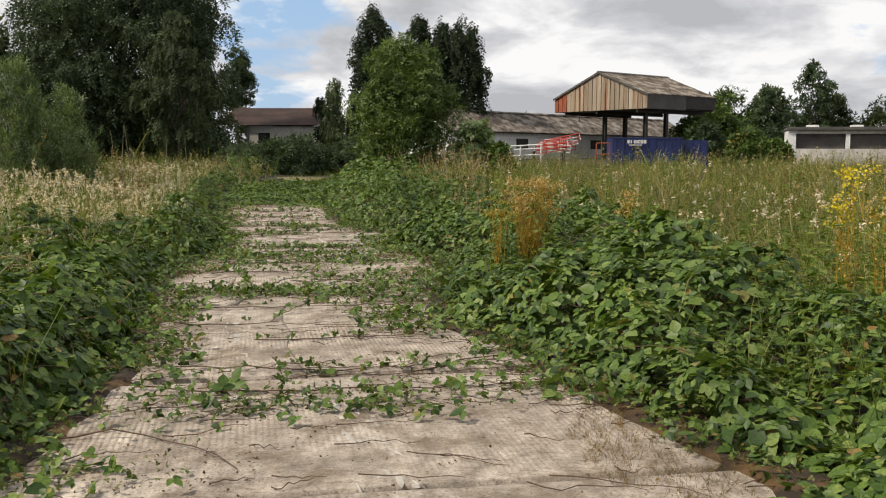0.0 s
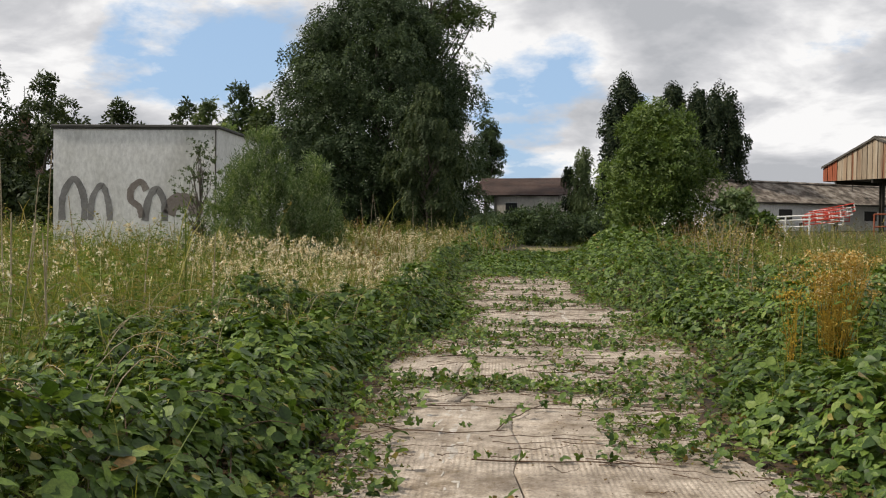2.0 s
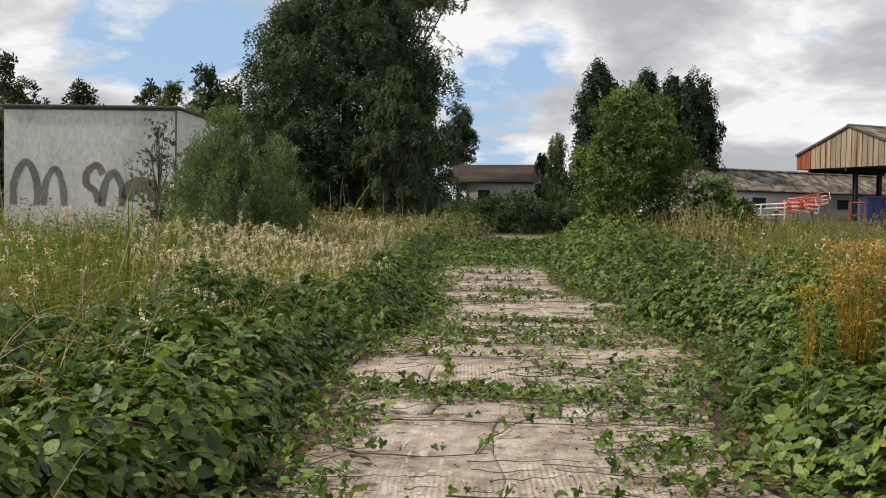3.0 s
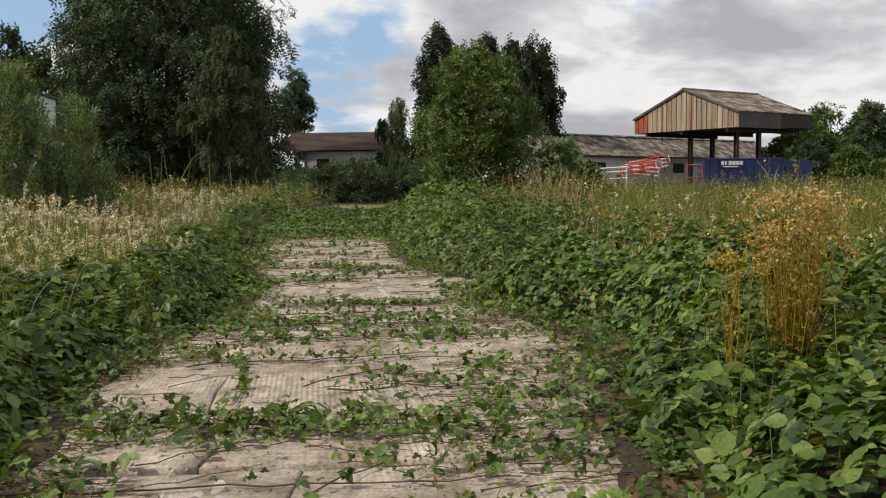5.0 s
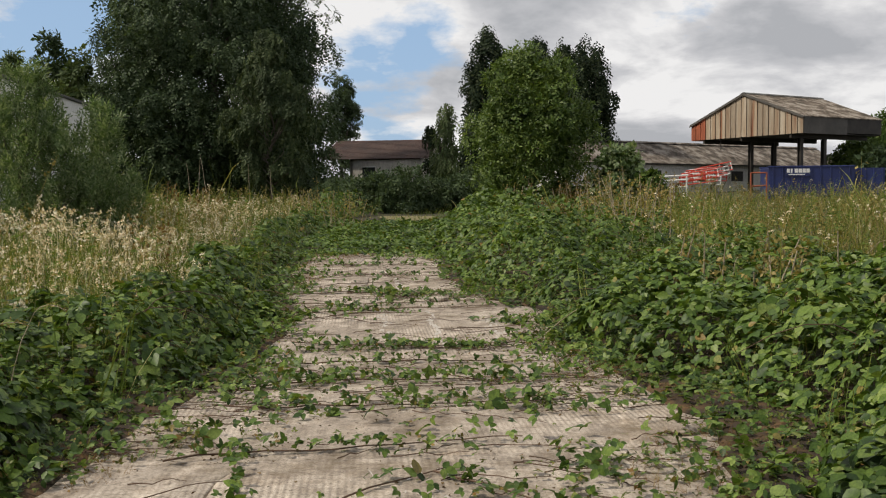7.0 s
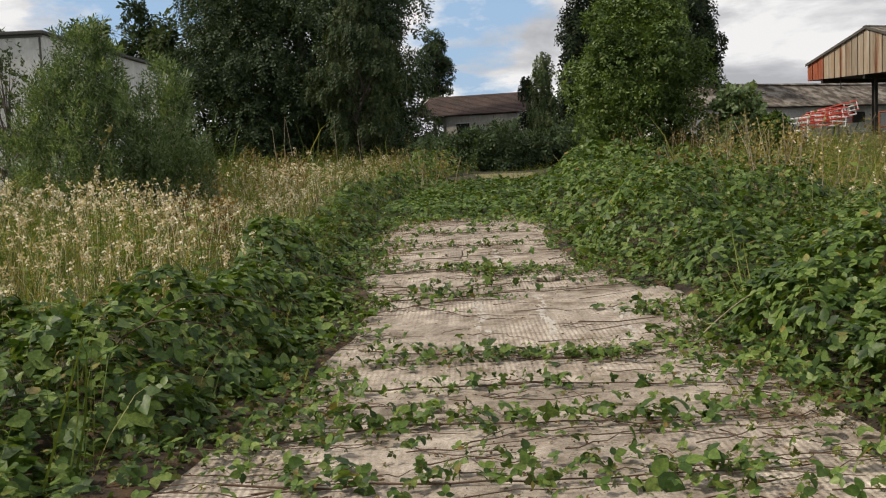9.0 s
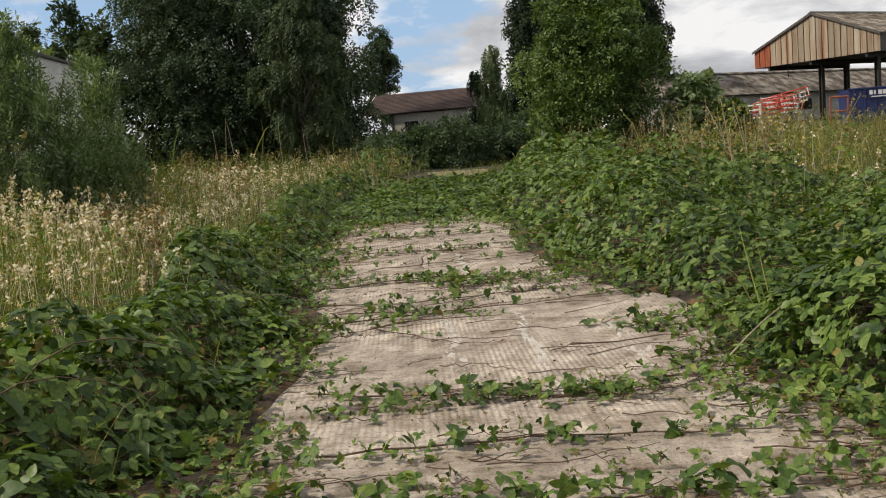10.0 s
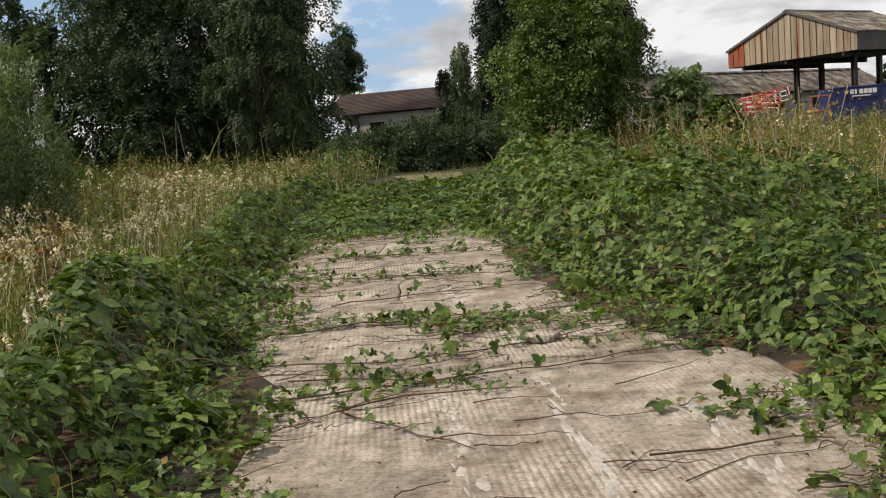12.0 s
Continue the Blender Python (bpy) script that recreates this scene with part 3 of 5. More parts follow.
    stroke(((4.15, 1.2), (4.35, 1.6), (4.75, 1.65), (5.1, 1.45), (5.05, 1.15)), 0.5, M["spray_brown"])
    return th


white_shed()


def canopy():
    """Open-sided canopy with a gabled roof on posts; local x along the ridge, y along the gable."""
    z0 = float(ground_z(0, 84))
    th = thing("canopy", pose(12.4, 81.1, z0, 0, 0, 40.5), "open steel canopy with rust-streaked clad gable on posts", "canopy")
    D, W = 8.9, 10.9
    lo, ea, ri = 5.85 - z0, 7.1 - z0, 9.12 - z0
    n = 21
    w = W / n
    top = lambda y: ea + (ri - ea) * (1 - abs(y - W / 2) / (W / 2))
    for xs, side in ((0.0, -1), (D, 1)):
        for k in range(n):
            y0, y1 = k * w + 0.035, (k + 1) * w - 0.035
            o = [(y0, lo), (y1, lo), (y1, top(y1) - 0.03)] + ([(W / 2, ri - 0.03)] if y0 < W / 2 < y1 else []) + [(y0, top(y0) - 0.03)]
            bm = prism(bmesh.new(), o, "x", xs + (0 if side < 0 else -0.05) + 0.012 * (k % 2), xs + (0.05 if side < 0 else 0) + 0.012 * (k % 2))
            part("panel", bm, M["rust"] if k > n - 4 else M["cladding"], th, "rust-red gable panel" if k > n - 4 else "")
        part("backing", prism(bmesh.new(), [(0.05, lo + 0.05), (W - 0.05, lo + 0.05), (W - 0.05, ea - 0.06), (W / 2, ri - 0.08), (0.05, ea - 0.06)], "x", xs + (0.07 if side < 0 else -0.12), xs + (0.12 if side < 0 else -0.07)), M["steel"], th)
    for y0, y1 in ((0.0, 0.08), (W - 0.08, W)):
        part("fascia", box(bmesh.new(), 0.08, D * 0.55, y0, y1, lo - 0.02, ea - 0.04), M["fascia"], th, "grey sheet eaves fascia")
        part("fascia", box(bmesh.new(), D * 0.55 + 0.02, D, y0 + 0.01, y1 + 0.01, lo + 0.1, ea - 0.04), M["steel"], th, "dark sheet eaves fascia")
    for s in (0, 1):
        bm = bmesh.new()
        nn = 72
        ye = -0.06 if s == 0 else W + 0.06
        rows = []
        for i in range(nn + 1):
            xa, h = -0.09 + (D + 0.18) * i / nn, 0.05 * (i % 2)
            rows.append([bm.verts.new(p) for p in ((xa, ye, ea - 0.05 + h), (xa, W / 2, ri + 0.02 + h), (xa, W / 2, ri - 0.05 + h), (xa, ye, ea - 0.12 + h))])
        for p, q in zip(rows, rows[1:]):
            for k in range(4):
                bm.faces.new((p[k], p[(k + 1) % 4], q[(k + 1) % 4], q[k]))
        bm.faces.new(rows[0]), bm.faces.new(rows[-1][::-1])
        part("roof_sheet", bm, M["asbestos"], th, "weathered corrugated cement roof sheet")
    part("ridge_cap", prism(bmesh.new(), [(W / 2 - 0.3, ri - 0.02), (W / 2, ri + 0.12), (W / 2 + 0.3, ri - 0.02), (W / 2, ri + 0.07)], "x", -0.12, D + 0.12), M["felt"], th)
    for s in (0, 1):
        y0, y1 = (-0.06, W / 2) if s == 0 else (W / 2, W + 0.06)
        za, zb = (ea - 0.08, ri) if s == 0 else (ri, ea - 0.08)
        part("bargeboard", prism(bmesh.new(), [(y0, za - 0.12), (y1, zb - 0.12), (y1, zb + 0.06), (y0, za + 0.06)], "x", -0.13, -0.092), M["fascia"], th)
    part("soffit", box(bmesh.new(), 0.15, D - 0.15, 0.1, W - 0.1, lo - 0.0, lo + 0.04), M["steel"], th)
    for y in (1.2, 5.8, 9.6):
        part("beam", box(bmesh.new(), 0.1, D - 0.1, y - 0.1, y + 0.1, lo - 0.3, lo - 0.002, 0.02), M["steel"], th)
    for x in (1.2, 3.8):
        for y in (1.2, 5.8):
            bm = box(bmesh.new(), x - 0.15, x + 0.15, y - 0.15, y - 0.11, -0.2, lo - 0.302)
            box(bm, x - 0.15, x + 0.15, y + 0.11, y + 0.15, -0.2, lo - 0.302)
            box(bm, x - 0.02, x + 0.02, y - 0.11, y + 0.11, -0.2, lo - 0.302)
            part("post", bm, M["steel"], th)
    part("hanging_rod", box(bmesh.new(), 0.3, 0.35, 8.0, 8.05, lo - 0.9, lo - 0.002), M["steel"], th)


canopy()


def long_shed():
    """Low long shed with a mossy cement-sheet roof; local x along the ridge."""
    z0 = float(ground_z(0, 92))
    L, hw = 34.0, 3.4
    th = thing("long_shed", pose(-6.1, 84.6, z0, 0, 0, 43.2), "long low white-walled shed with broken mossy roof", "building")
    ea, ri = 4.05 - z0, 5.95 - z0
    part("wall", box(bmesh.new(), 0, L, -hw + 0.3, -hw + 0.5, -0.3, ea - 0.05), M["render"], th)
    part("wall", box(bmesh.new(), 0, L, hw - 0.5, hw - 0.3, -0.3, ea - 0.05), M["render"], th)
    for x in (0.0, L - 0.2):
        part("gable", prism(bmesh.new(), [(-hw + 0.52, -0.3), (hw - 0.52, -0.3), (hw - 0.52, ea - 0.1), (0, ri - 0.1), (-hw + 0.52, ea - 0.1)], "x", x, x + 0.2), M["render"], th)
    r = np.random.default_rng(5)
    for s in (-1, 1):
        for i in range(34):
            bm = bmesh.new()
            for k in range(3):
                t0, t1 = k / 3, (k + 1) / 3 + 0.03
                x0, x1 = i * 1.0 + 0.01, i * 1.0 + 1.0
                dz = r.normal(0, 0.02)
                pts = [(x0, s * hw * (1 - t0), ea + (ri - ea) * t0 - k * 0.015 + dz), (x1, s * hw * (1 - t0), ea + (ri - ea) * t0 - k * 0.015 + dz * 0.4),
                       (x1, s * hw * (1 - min(t1, 1)), ea + (ri - ea) * min(t1, 1) - k * 0.015 - 0.02), (x0, s * hw * (1 - min(t1, 1)), ea + (ri - ea) * min(t1, 1) - k * 0.015 - 0.02)]
                vs = [bm.verts.new(p) for p in pts] + [bm.verts.new((p[0], p[1], p[2] - 0.03)) for p in pts]
                for q in ((0, 1, 2, 3), (7, 6, 5, 4), (0, 4, 5, 1), (1, 5, 6, 2), (2, 6, 7, 3), (3, 7, 4, 0)):
                    bm.faces.new([vs[z] for z in q])
            part("roof_sheet", bm, M["asbestos"], th)
    part("ridge_cap", prism(bmesh.new(), [(-0.25, ri - 0.08), (0, ri + 0.06), (0.25, ri - 0.08), (0, ri + 0.01)], "x", 0, L), M["asbestos"], th)
    part("gutter", box(bmesh.new(), 0, L, -hw - 0.08, -hw + 0.02, ea - 0.14, ea - 0.04), M["steel"], th)
    for x in (3, 8, 13, 18, 23, 28):
        part("window", box(bmesh.new(), x, x + 1.5, -hw + 0.28, -hw + 0.299, 0.9, 1.75), M["dark"], th)


long_shed()


def low_building():
    """Derelict flat-roofed building with wide dark openings."""
    z0 = float(ground_z(0, 78))
    th = thing("low_building", pose(22.6, 77.0, z0, 0, 0, -13), "derelict white flat-roofed building with wide openings", "building")
    H, L = 4.25 - z0, 18.0
    part("wall", box(bmesh.new(), 0.62, L, 0, 0.25, -0.3, 1.15), M["render2"], th, "low white sill wall")
    part("wall", box(bmesh.new(), 0.62, L, 0.02, 0.25, 2.3, H - 0.3), M["render2"], th)
    part("pier", box(bmesh.new(), 0, 0.6, -0.05, 0.3, -0.3, H - 0.3), M["render"], th)
    for k in range(1, 5):
        part("pier", box(bmesh.new(), 0.6 + 3.6 * k, 0.9 + 3.6 * k, -0.03, 0.27, 1.152, 2.298), M["render"], th)
    part("wall", box(bmesh.new(), 0, 0.25, 0.302, 4.5, -0.3, H - 0.3), M["render"], th)
    part("wall", box(bmesh.new(), L - 0.25, L, 0.252, 4.5, -0.3, H - 0.3), M["render2"], th)
    part("wall", box(bmesh.new(), 0.252, L - 0.252, 4.25, 4.5, -0.3, H - 0.3), M["render2"], th)
    # dark sheet behind the openings paints in the unlit room
    part("shutter", box(bmesh.new(), 0.65, L - 0.3, 0.4, 0.45, 1.0, 2.4), M["fascia"], th, "dark sheet standing in for the unlit openings")
    part("roof", box(bmesh.new(), -0.06, L + 0.2, -0.30, 4.7, H - 0.298, H - 0.05, 0.03), M["felt"], th)
    for x in (1.4, 4.6, 9.0):
        part("rooflight", box(bmesh.new(), x, x + 0.9, 0.6, 1.5, H - 0.048, H + 0.12, 0.03), M["white"], th)


low_building()


def bungalow():
    """Small house with a clay-tiled gabled roof; local x along the ridge."""
    z0 = float(ground_z(0, 75))
    th = thing("bungalow", pose(-21.0, 73.2, z0, 0, 0, -3), "abandoned bungalow with a red clay-tiled roof", "house")
    L, D, ea, ri = 7.2, 8.0, 2.75, 4.15
    part("wall", box(bmesh.new(), 2.3, L, 0.3, 0.55, -0.3, ea - 0.05), M["render2"], th)
    part("wall", box(bmesh.new(), 2.3, L, D - 0.55, D - 0.3, -0.3, ea - 0.05), M["render2"], th)
    part("gable", prism(bmesh.new(), [(0.55, -0.3), (D - 0.55, -0.3), (D - 0.55, ea - 0.1), (D / 2, ri - 0.15), (0.55, ea - 0.1)], "x", 2.0, 2.25), M["render2"], th, "dirty cream gable wall")
    part("gable", prism(bmesh.new(), [(0.55, -0.3), (D - 0.55, -0.3), (D - 0.55, ea - 0.1), (D / 2, ri - 0.15), (0.55, ea - 0.1)], "x", L - 0.25, L - 0.002), M["render2"], th)
    for s in (0, 1):
        rows = 14
        for k in range(rows):
            t0, t1 = k / rows, (k + 1) / rows + 0.02
            y0, y1 = (D / 2) * t0, (D / 2) * min(t1, 1)
            if s:
                y0, y1 = D - y0, D - y1
            za, zb = ea + (ri - ea) * t0 + 0.05, ea + (ri - ea) * min(t1, 1) + 0.02
            part("tile_course", prism(bmesh.new(), [(y0, za), (y1, zb), (y1, zb - 0.04), (y0, za - 0.05)], "x", -0.1 + 0.02 * (k % 2), L + 0.5), M["tiles"], th)
    part("ridge_tile", prism(bmesh.new(), [(D / 2 - 0.18, ri - 0.02), (D / 2, ri + 0.1), (D / 2 + 0.18, ri - 0.02)], "x", -0.1, L + 0.5), M["tiles"], th)
    part("bargeboard", prism(bmesh.new(), [(0.0, ea - 0.12), (D / 2, ri - 0.1), (D / 2, ri + 0.02), (0, ea)], "x", -0.16, -0.1), M["white"], th)
    part("window", box(bmesh.new(), 3.0, 3.9, 0.27, 0.298, 1.1, 2.2), M["glass"], th)
    part("window_frame", box(bmesh.new(), 2.94, 3.96, 0.25, 0.268, 2.2, 2.26), M["white"], th)
    part("door", box(bmesh.new(), 1.975, 1.998, 3.2, 4.1, -0.1, 1.95), M["dark"], th)


bungalow()


def far_house():
    th = thing("far_house", pose(-63, 62, float(ground_z(0, 62)), 0, 0, 35), "brown brick house among dark trees", "house")
    for x0, x1, y0, y1 in ((0, 9, 0, 0.3), (0, 9, 6.7, 7), (0, 0.3, 0.302, 6.698), (8.7, 9, 0.302, 6.698)):
        part("wall", box(bmesh.new(), x0, x1, y0, y1, -0.3, 5.4), M["brick"], th)
    for s in (0, 1):
        o = [(-0.3, 5.3), (3.5, 8.3), (3.5, 8.45), (-0.3, 5.45)] if s == 0 else [(7.3, 5.3), (3.5, 8.3), (3.5, 8.45), (7.3, 5.45)]
        part("roof", prism(bmesh.new(), o, "x", -0.2, 9.2), M["tiles"], th)
    ch = part("chimney", box(bmesh.new(), 7.4, 8.2, 3.1, 3.9, 8.0, 9.7), M["brick"], th)
    v, f = tubes([((7.8, 3.5, 9.7), (7.8, 3.5, 12.0), 0.03, 0.02)] + [((7.8, 2.9, z), (7.8, 4.1, z), 0.015, 0.015) for z in (11.2, 11.5, 11.8)], 4)
    child("aerial", mesh_data("aerial", v, f, M["steel"]), ch)


far_house()


# ---- yard things ----
def container():
    """Blue open-topped steel container with ribbed sides; local x along its length."""
    z0 = float(ground_z(0, 70))
    th = thing("container", pose(8.3, 70.0, z0, 0, 0, 3), "dark blue ribbed steel container with white lettering", "container")
    L, W, H = 5.0, 2.4, 3.2 - z0
    for x0, x1, y0, y1 in ((0, L, 0, 0.06), (0, L, W - 0.06, W), (0, 0.06, 0.062, W - 0.062), (L - 0.06, L, 0.062, W - 0.062)):
        part("side", box(bmesh.new(), x0, x1, y0, y1, 0.15, H - 0.1), M["blue"], th)
    part("floor_plate", box(bmesh.new(), 0.062, L - 0.062, 0.062, W - 0.062, 0.0, 0.15), M["blue"], th)
    part("top_rail", box(bmesh.new(), -0.05, L + 0.05, -0.05, 0.07, H - 0.098, H, 0.02), M["blue"], th)
    part("top_rail", box(bmesh.new(), -0.05, L + 0.05, W - 0.07, W + 0.05, H - 0.098, H, 0.02), M["blue"], th)
    for k in range(9):
        x = 0.25 + k * 0.56
        part("rib", box(bmesh.new(), x - 0.04, x + 0.04, -0.05, -0.002, 0.15, H - 0.1, 0.015), M["blue"], th)
    for k in range(4):
        y = 0.3 + k * 0.6
        part("rib", box(bmesh.new(), L + 0.002, L + 0.05, y - 0.04, y + 0.04, 0.15, H - 0.1, 0.015), M["blue"], th)
    sg = part("sign", box(bmesh.new(), 0.95, 2.5, -0.07, -0.052, H - 0.62, H - 0.13), M["blue"], th)
    for k, w in enumerate((0.17, 0.1, 0.2, 0.2, 0.2, 0.2)):
        x = 1.05 + k * 0.23
        part("letter_bar", box(bmesh.new(), x, x + w, -0.08, -0.0702, H - 0.42, H - 0.18), M["white"], sg)
    part("letter_bar", box(bmesh.new(), 1.15, 2.1, -0.08, -0.0702, H - 0.56, H - 0.50), M["white"], sg)
    # added box in place of the first container's darker right end
    th2 = thing("container", pose(13.35, 70.9, z0, 0, 0, 3), "added blue steel box standing in for the container end", "container")
    for x0, x1, y0, y1 in ((0, 1.9, 0, 0.06), (0, 1.9, 2.3, 2.36), (0, 0.06, 0.062, 2.298), (1.84, 1.9, 0.062, 2.298)):
        part("side", box(bmesh.new(), x0, x1, y0, y1, 0.0, H - 0.15), M["blue"], th2)
    for k in range(4):
        part("rib", box(bmesh.new(), 0.2 + k * 0.5, 0.28 + k * 0.5, -0.05, -0.002, 0.0, H - 0.15, 0.015), M["blue"], th2)


container()


def barriers():
    """A leaning pile of red and white barrier frames on trestles."""
    z0 = float(ground_z(0, 66))
    r = np.random.default_rng(3)
    for k in range(9):
        red = k % 2 == 0
        m = pose(2.5 + 0.16 * k + r.normal(0, 0.1), 65.4 + 0.25 * k, 2.1 + 0.045 * k + r.normal(0, 0.05), r.normal(0, 22), r.normal(0, 9) - 2, r.normal(0, 12))
        th = thing("barrier", m, "red plastic barrier frame on a pile" if red else "white metal barrier frame on a pile", "barrier", "pile of barriers")
        c = M["red"] if red else M["white"]
        L = 2.1
        for z in (0.0, 0.24, 0.48):
            part("rail", box(bmesh.new(), 0, L, -0.025, 0.025, z, z + 0.062, 0.012), c, th)
        for x in (0.0, 0.7, 1.4, L - 0.06):
            part("upright", box(bmesh.new(), x, x + 0.045, -0.018, 0.018, 0.047, 0.478), M["white"] if k % 3 else c, th)
    for x in (2.6, 4.6):
        th = thing("trestle", pose(x, 66.2, z0), "dark steel trestle under the barriers", "trestle")
        for s in (-1, 1):
            v, f = tubes([((0, s * 1.1, 0), (0, s * 0.9, 2.08 - z0), 0.05, 0.05)], 5)
            child("leg", mesh_data("leg", v, f, M["steel"]), th)
        part("bar", box(bmesh.new(), -0.05, 0.05, -1.3, 1.3, 2.08 - z0, 2.16 - z0), M["steel"], th)
    th = thing("white_frame", pose(0.9, 64.5, float(ground_z(0, 64.5))), "white tubular metal frame lying in the weeds", "frame")
    for z in (0.75, 1.15, 1.4):
        v, f = tubes([((0, 0, z), (2.2, 0.2, z + 0.12), 0.05, 0.05)], 5)
        child("rail", mesh_data("rail", v, f, M["white"]), th)
    for x in (0.1, 0.75, 2.1):
        v, f = tubes([((x, 0.02, 0), (x, 0.02, 1.45), 0.05, 0.05)], 5)
        child("upright", mesh_data("upright", v, f, M["white"]), th)
    th = thing("rusty_frame", pose(7.0, 68.2, float(ground_z(0, 68))), "rust-red steel frame beside the container", "frame")
    for a, b in (((0, 0, 0), (0, 0, 1.6)), ((0.9, 0, 0), (0.9, 0, 1.6)), ((0, 0, 1.6), (0.9, 0, 1.6)), ((0, 0, 0.8), (0.9, 0, 0.85))):
        v, f = tubes([(a, b, 0.05, 0.05)], 5)
        child("bar", mesh_data("bar", v, f, M["rust"]), th)


barriers()


# ---- trees ----
def spray_template(n, length, width, droop, seed):
    """A twig's leaves: n pointed leaflets along a short stalk, each of two folded triangles."""
    r = np.random.default_rng(seed)
    vs, fs = [], []
    for k in range(n):
        t = (k + 0.5) / n
        side = 1 if k % 2 else -1
        base = np.array([0, t, -droop * t * t])
        ang = side * (0.9 - 0.5 * t) + r.normal(0, 0.2)
        d = np.array([math.sin(ang), math.cos(ang), r.normal(-0.15, 0.25)])
        wv = np.array([d[1], -d[0], 0]) * width * (0.8 + 0.4 * r.random())
        L = length * (0.75 + 0.5 * r.random())
        b = len(vs)
        vs += [base, base + d * L * 0.5 + wv, base + d * L, base + d * L * 0.5 - wv + np.array([0, 0, 0.05])]
        fs += [(b, b + 1, b + 2), (b, b + 2, b + 3)]
    return np.array(vs), np.array(fs)


def crown_points(profile, lobes, per, lobe_r, r, squash=0.75, inner=0.25):
    """Places and outward directions of sprays on lobes that fill a crown; profile: (height, radius in x, radius in y)."""
    P = np.array(profile, float)
    hs = P[:, 0]
    area = np.interp(np.linspace(hs[0], hs[-1], 200), hs, P[:, 1] + 0.3)
    cdf = np.cumsum(area) / area.sum()
    h = np.interp(r.random(lobes), cdf, np.linspace(hs[0], hs[-1], 200))
    a = r.random(lobes) * 2 * np.pi
    k = np.sqrt(inner + (1 - inner) * r.random(lobes)) * (0.80 + 0.34 * r.random(lobes))
    lr = lobe_r * (0.6 + 0.8 * r.random(lobes))
    rx, ry = np.interp(h, hs, P[:, 1]), np.interp(h, hs, P[:, 2])
    c = np.stack([np.cos(a) * np.maximum(rx - lr * 0.7, 0.1) * k, np.sin(a) * np.maximum(ry - lr * 0.7, 0.1) * k, h], 1)
    d = r.normal(0, 1, (lobes, per, 3))
    d[:, :, 2] += 0.25
    d /= np.linalg.norm(d, axis=2, keepdims=True)
    rad = lr[:, None, None] * (0.55 + 0.55 * r.random((lobes, per, 1)) ** 0.6)
    p = c[:, None, :] + d * rad * np.array([1, 1, squash])
    return p.reshape(-1, 3), d.reshape(-1, 3), c, lr


def tree(name, x, y, label, profile, lobes, per, lobe_r, spray, size, mat, trunk_r, seed, hang=0.0, squash=0.75, limbs=16, inner=0.25, category="tree", group="", bark=None):
    r = np.random.default_rng(seed)
    z0 = float(ground_z(x, y)) - 0.05
    th = thing(name, pose(x, y, z0), label, category, group)
    p, d, c, lr = crown_points(profile, lobes, per, lobe_r, r, squash, inner)
    tv, tf = spray
    nrm = d + r.normal(0, 0.45, d.shape) + np.array([0, 0, 0.35])
    rot = frames(nrm, r.random(len(p)) * 2 * np.pi)
    if hang:
        y_ax = d * np.array([0.5, 0.5, 0.0]) + np.array([0, 0, -hang]) + r.normal(0, 0.25, d.shape)
        y_ax /= np.linalg.norm(y_ax, axis=1, keepdims=True)
        x_ax = np.cross(y_ax, d + r.normal(0, 0.3, d.shape))
        x_ax /= np.linalg.norm(x_ax, axis=1, keepdims=True)
        rot = np.stack([x_ax, y_ax, np.cross(x_ax, y_ax)], 2)
    keep = p[:, 2] > 0.05
    v, f = scatter(tv, tf, p[keep], rot[keep], (size * (0.65 + 0.7 * r.random(len(p))))[keep])
    H = profile[-1][0]
    segs, q = [], np.zeros(3)
    top = np.array([r.normal(0, 0.02) * H, r.normal(0, 0.02) * H, H * 0.86])
    for k in range(6):
        nq = top * (k + 1) / 6 + np.array([*r.normal(0, 0.012 * H, 2), 0])
        segs.append((q, nq, trunk_r * (1 - k / 6.5), trunk_r * (1 - (k + 1) / 6.5)))
        q = nq
    for k in r.permutation(len(c))[:limbs]:
        s = c[k] * np.array([0.05, 0.05, 0.62])
        s[2] = min(s[2], H * 0.7)
        mid = (s + c[k]) / 2 + r.normal(0, 0.04 * H, 3) * 0.6
        rr = trunk_r * 0.34
        segs += [(s, mid, rr, rr * 0.6), (mid, c[k] + r.normal(0, 0.1, 3), rr * 0.6, rr * 0.18)]
    tv2, tf2 = tubes(segs, 6)
    child("trunk", mesh_data("trunk", tv2, tf2, bark or M["bark"], True), th)
    child("crown", mesh_data("crown", v, f, mat), th)
    return th


SPRAY = spray_template(7, 0.55, 0.13, 0.35, 1)
SPRAY_FINE = spray_template(6, 0.42, 0.12, 0.5, 2)
SPRAY_WIDE = spray_template(6, 0.6, 0.2, 0.2, 3)
SPRAY_ASH = spray_template(5, 0.42, 0.11, 0.35, 9)
SPRAY_FEW = spray_template(4, 0.75, 0.2, 0.3, 6)
SPRAY_LONG = spray_template(6, 0.55, 0.07, 0.3, 4)

tree("ash_tree", -24.4, 63.0, "huge dense dark green tree, foliage down to the grass", ((0.1, 6.9, 5.6), (2.5, 7.5, 6.4), (6, 7.6, 6.8), (9.5, 7.0, 6.2), (12.5, 6.0, 5.0), (15, 3.9, 3.3), (16.6, 1.4, 1.3)),
     560, 78, 1.0, SPRAY_ASH, 0.42, M["ash"], 0.55, 11, 0.8, 1.1)
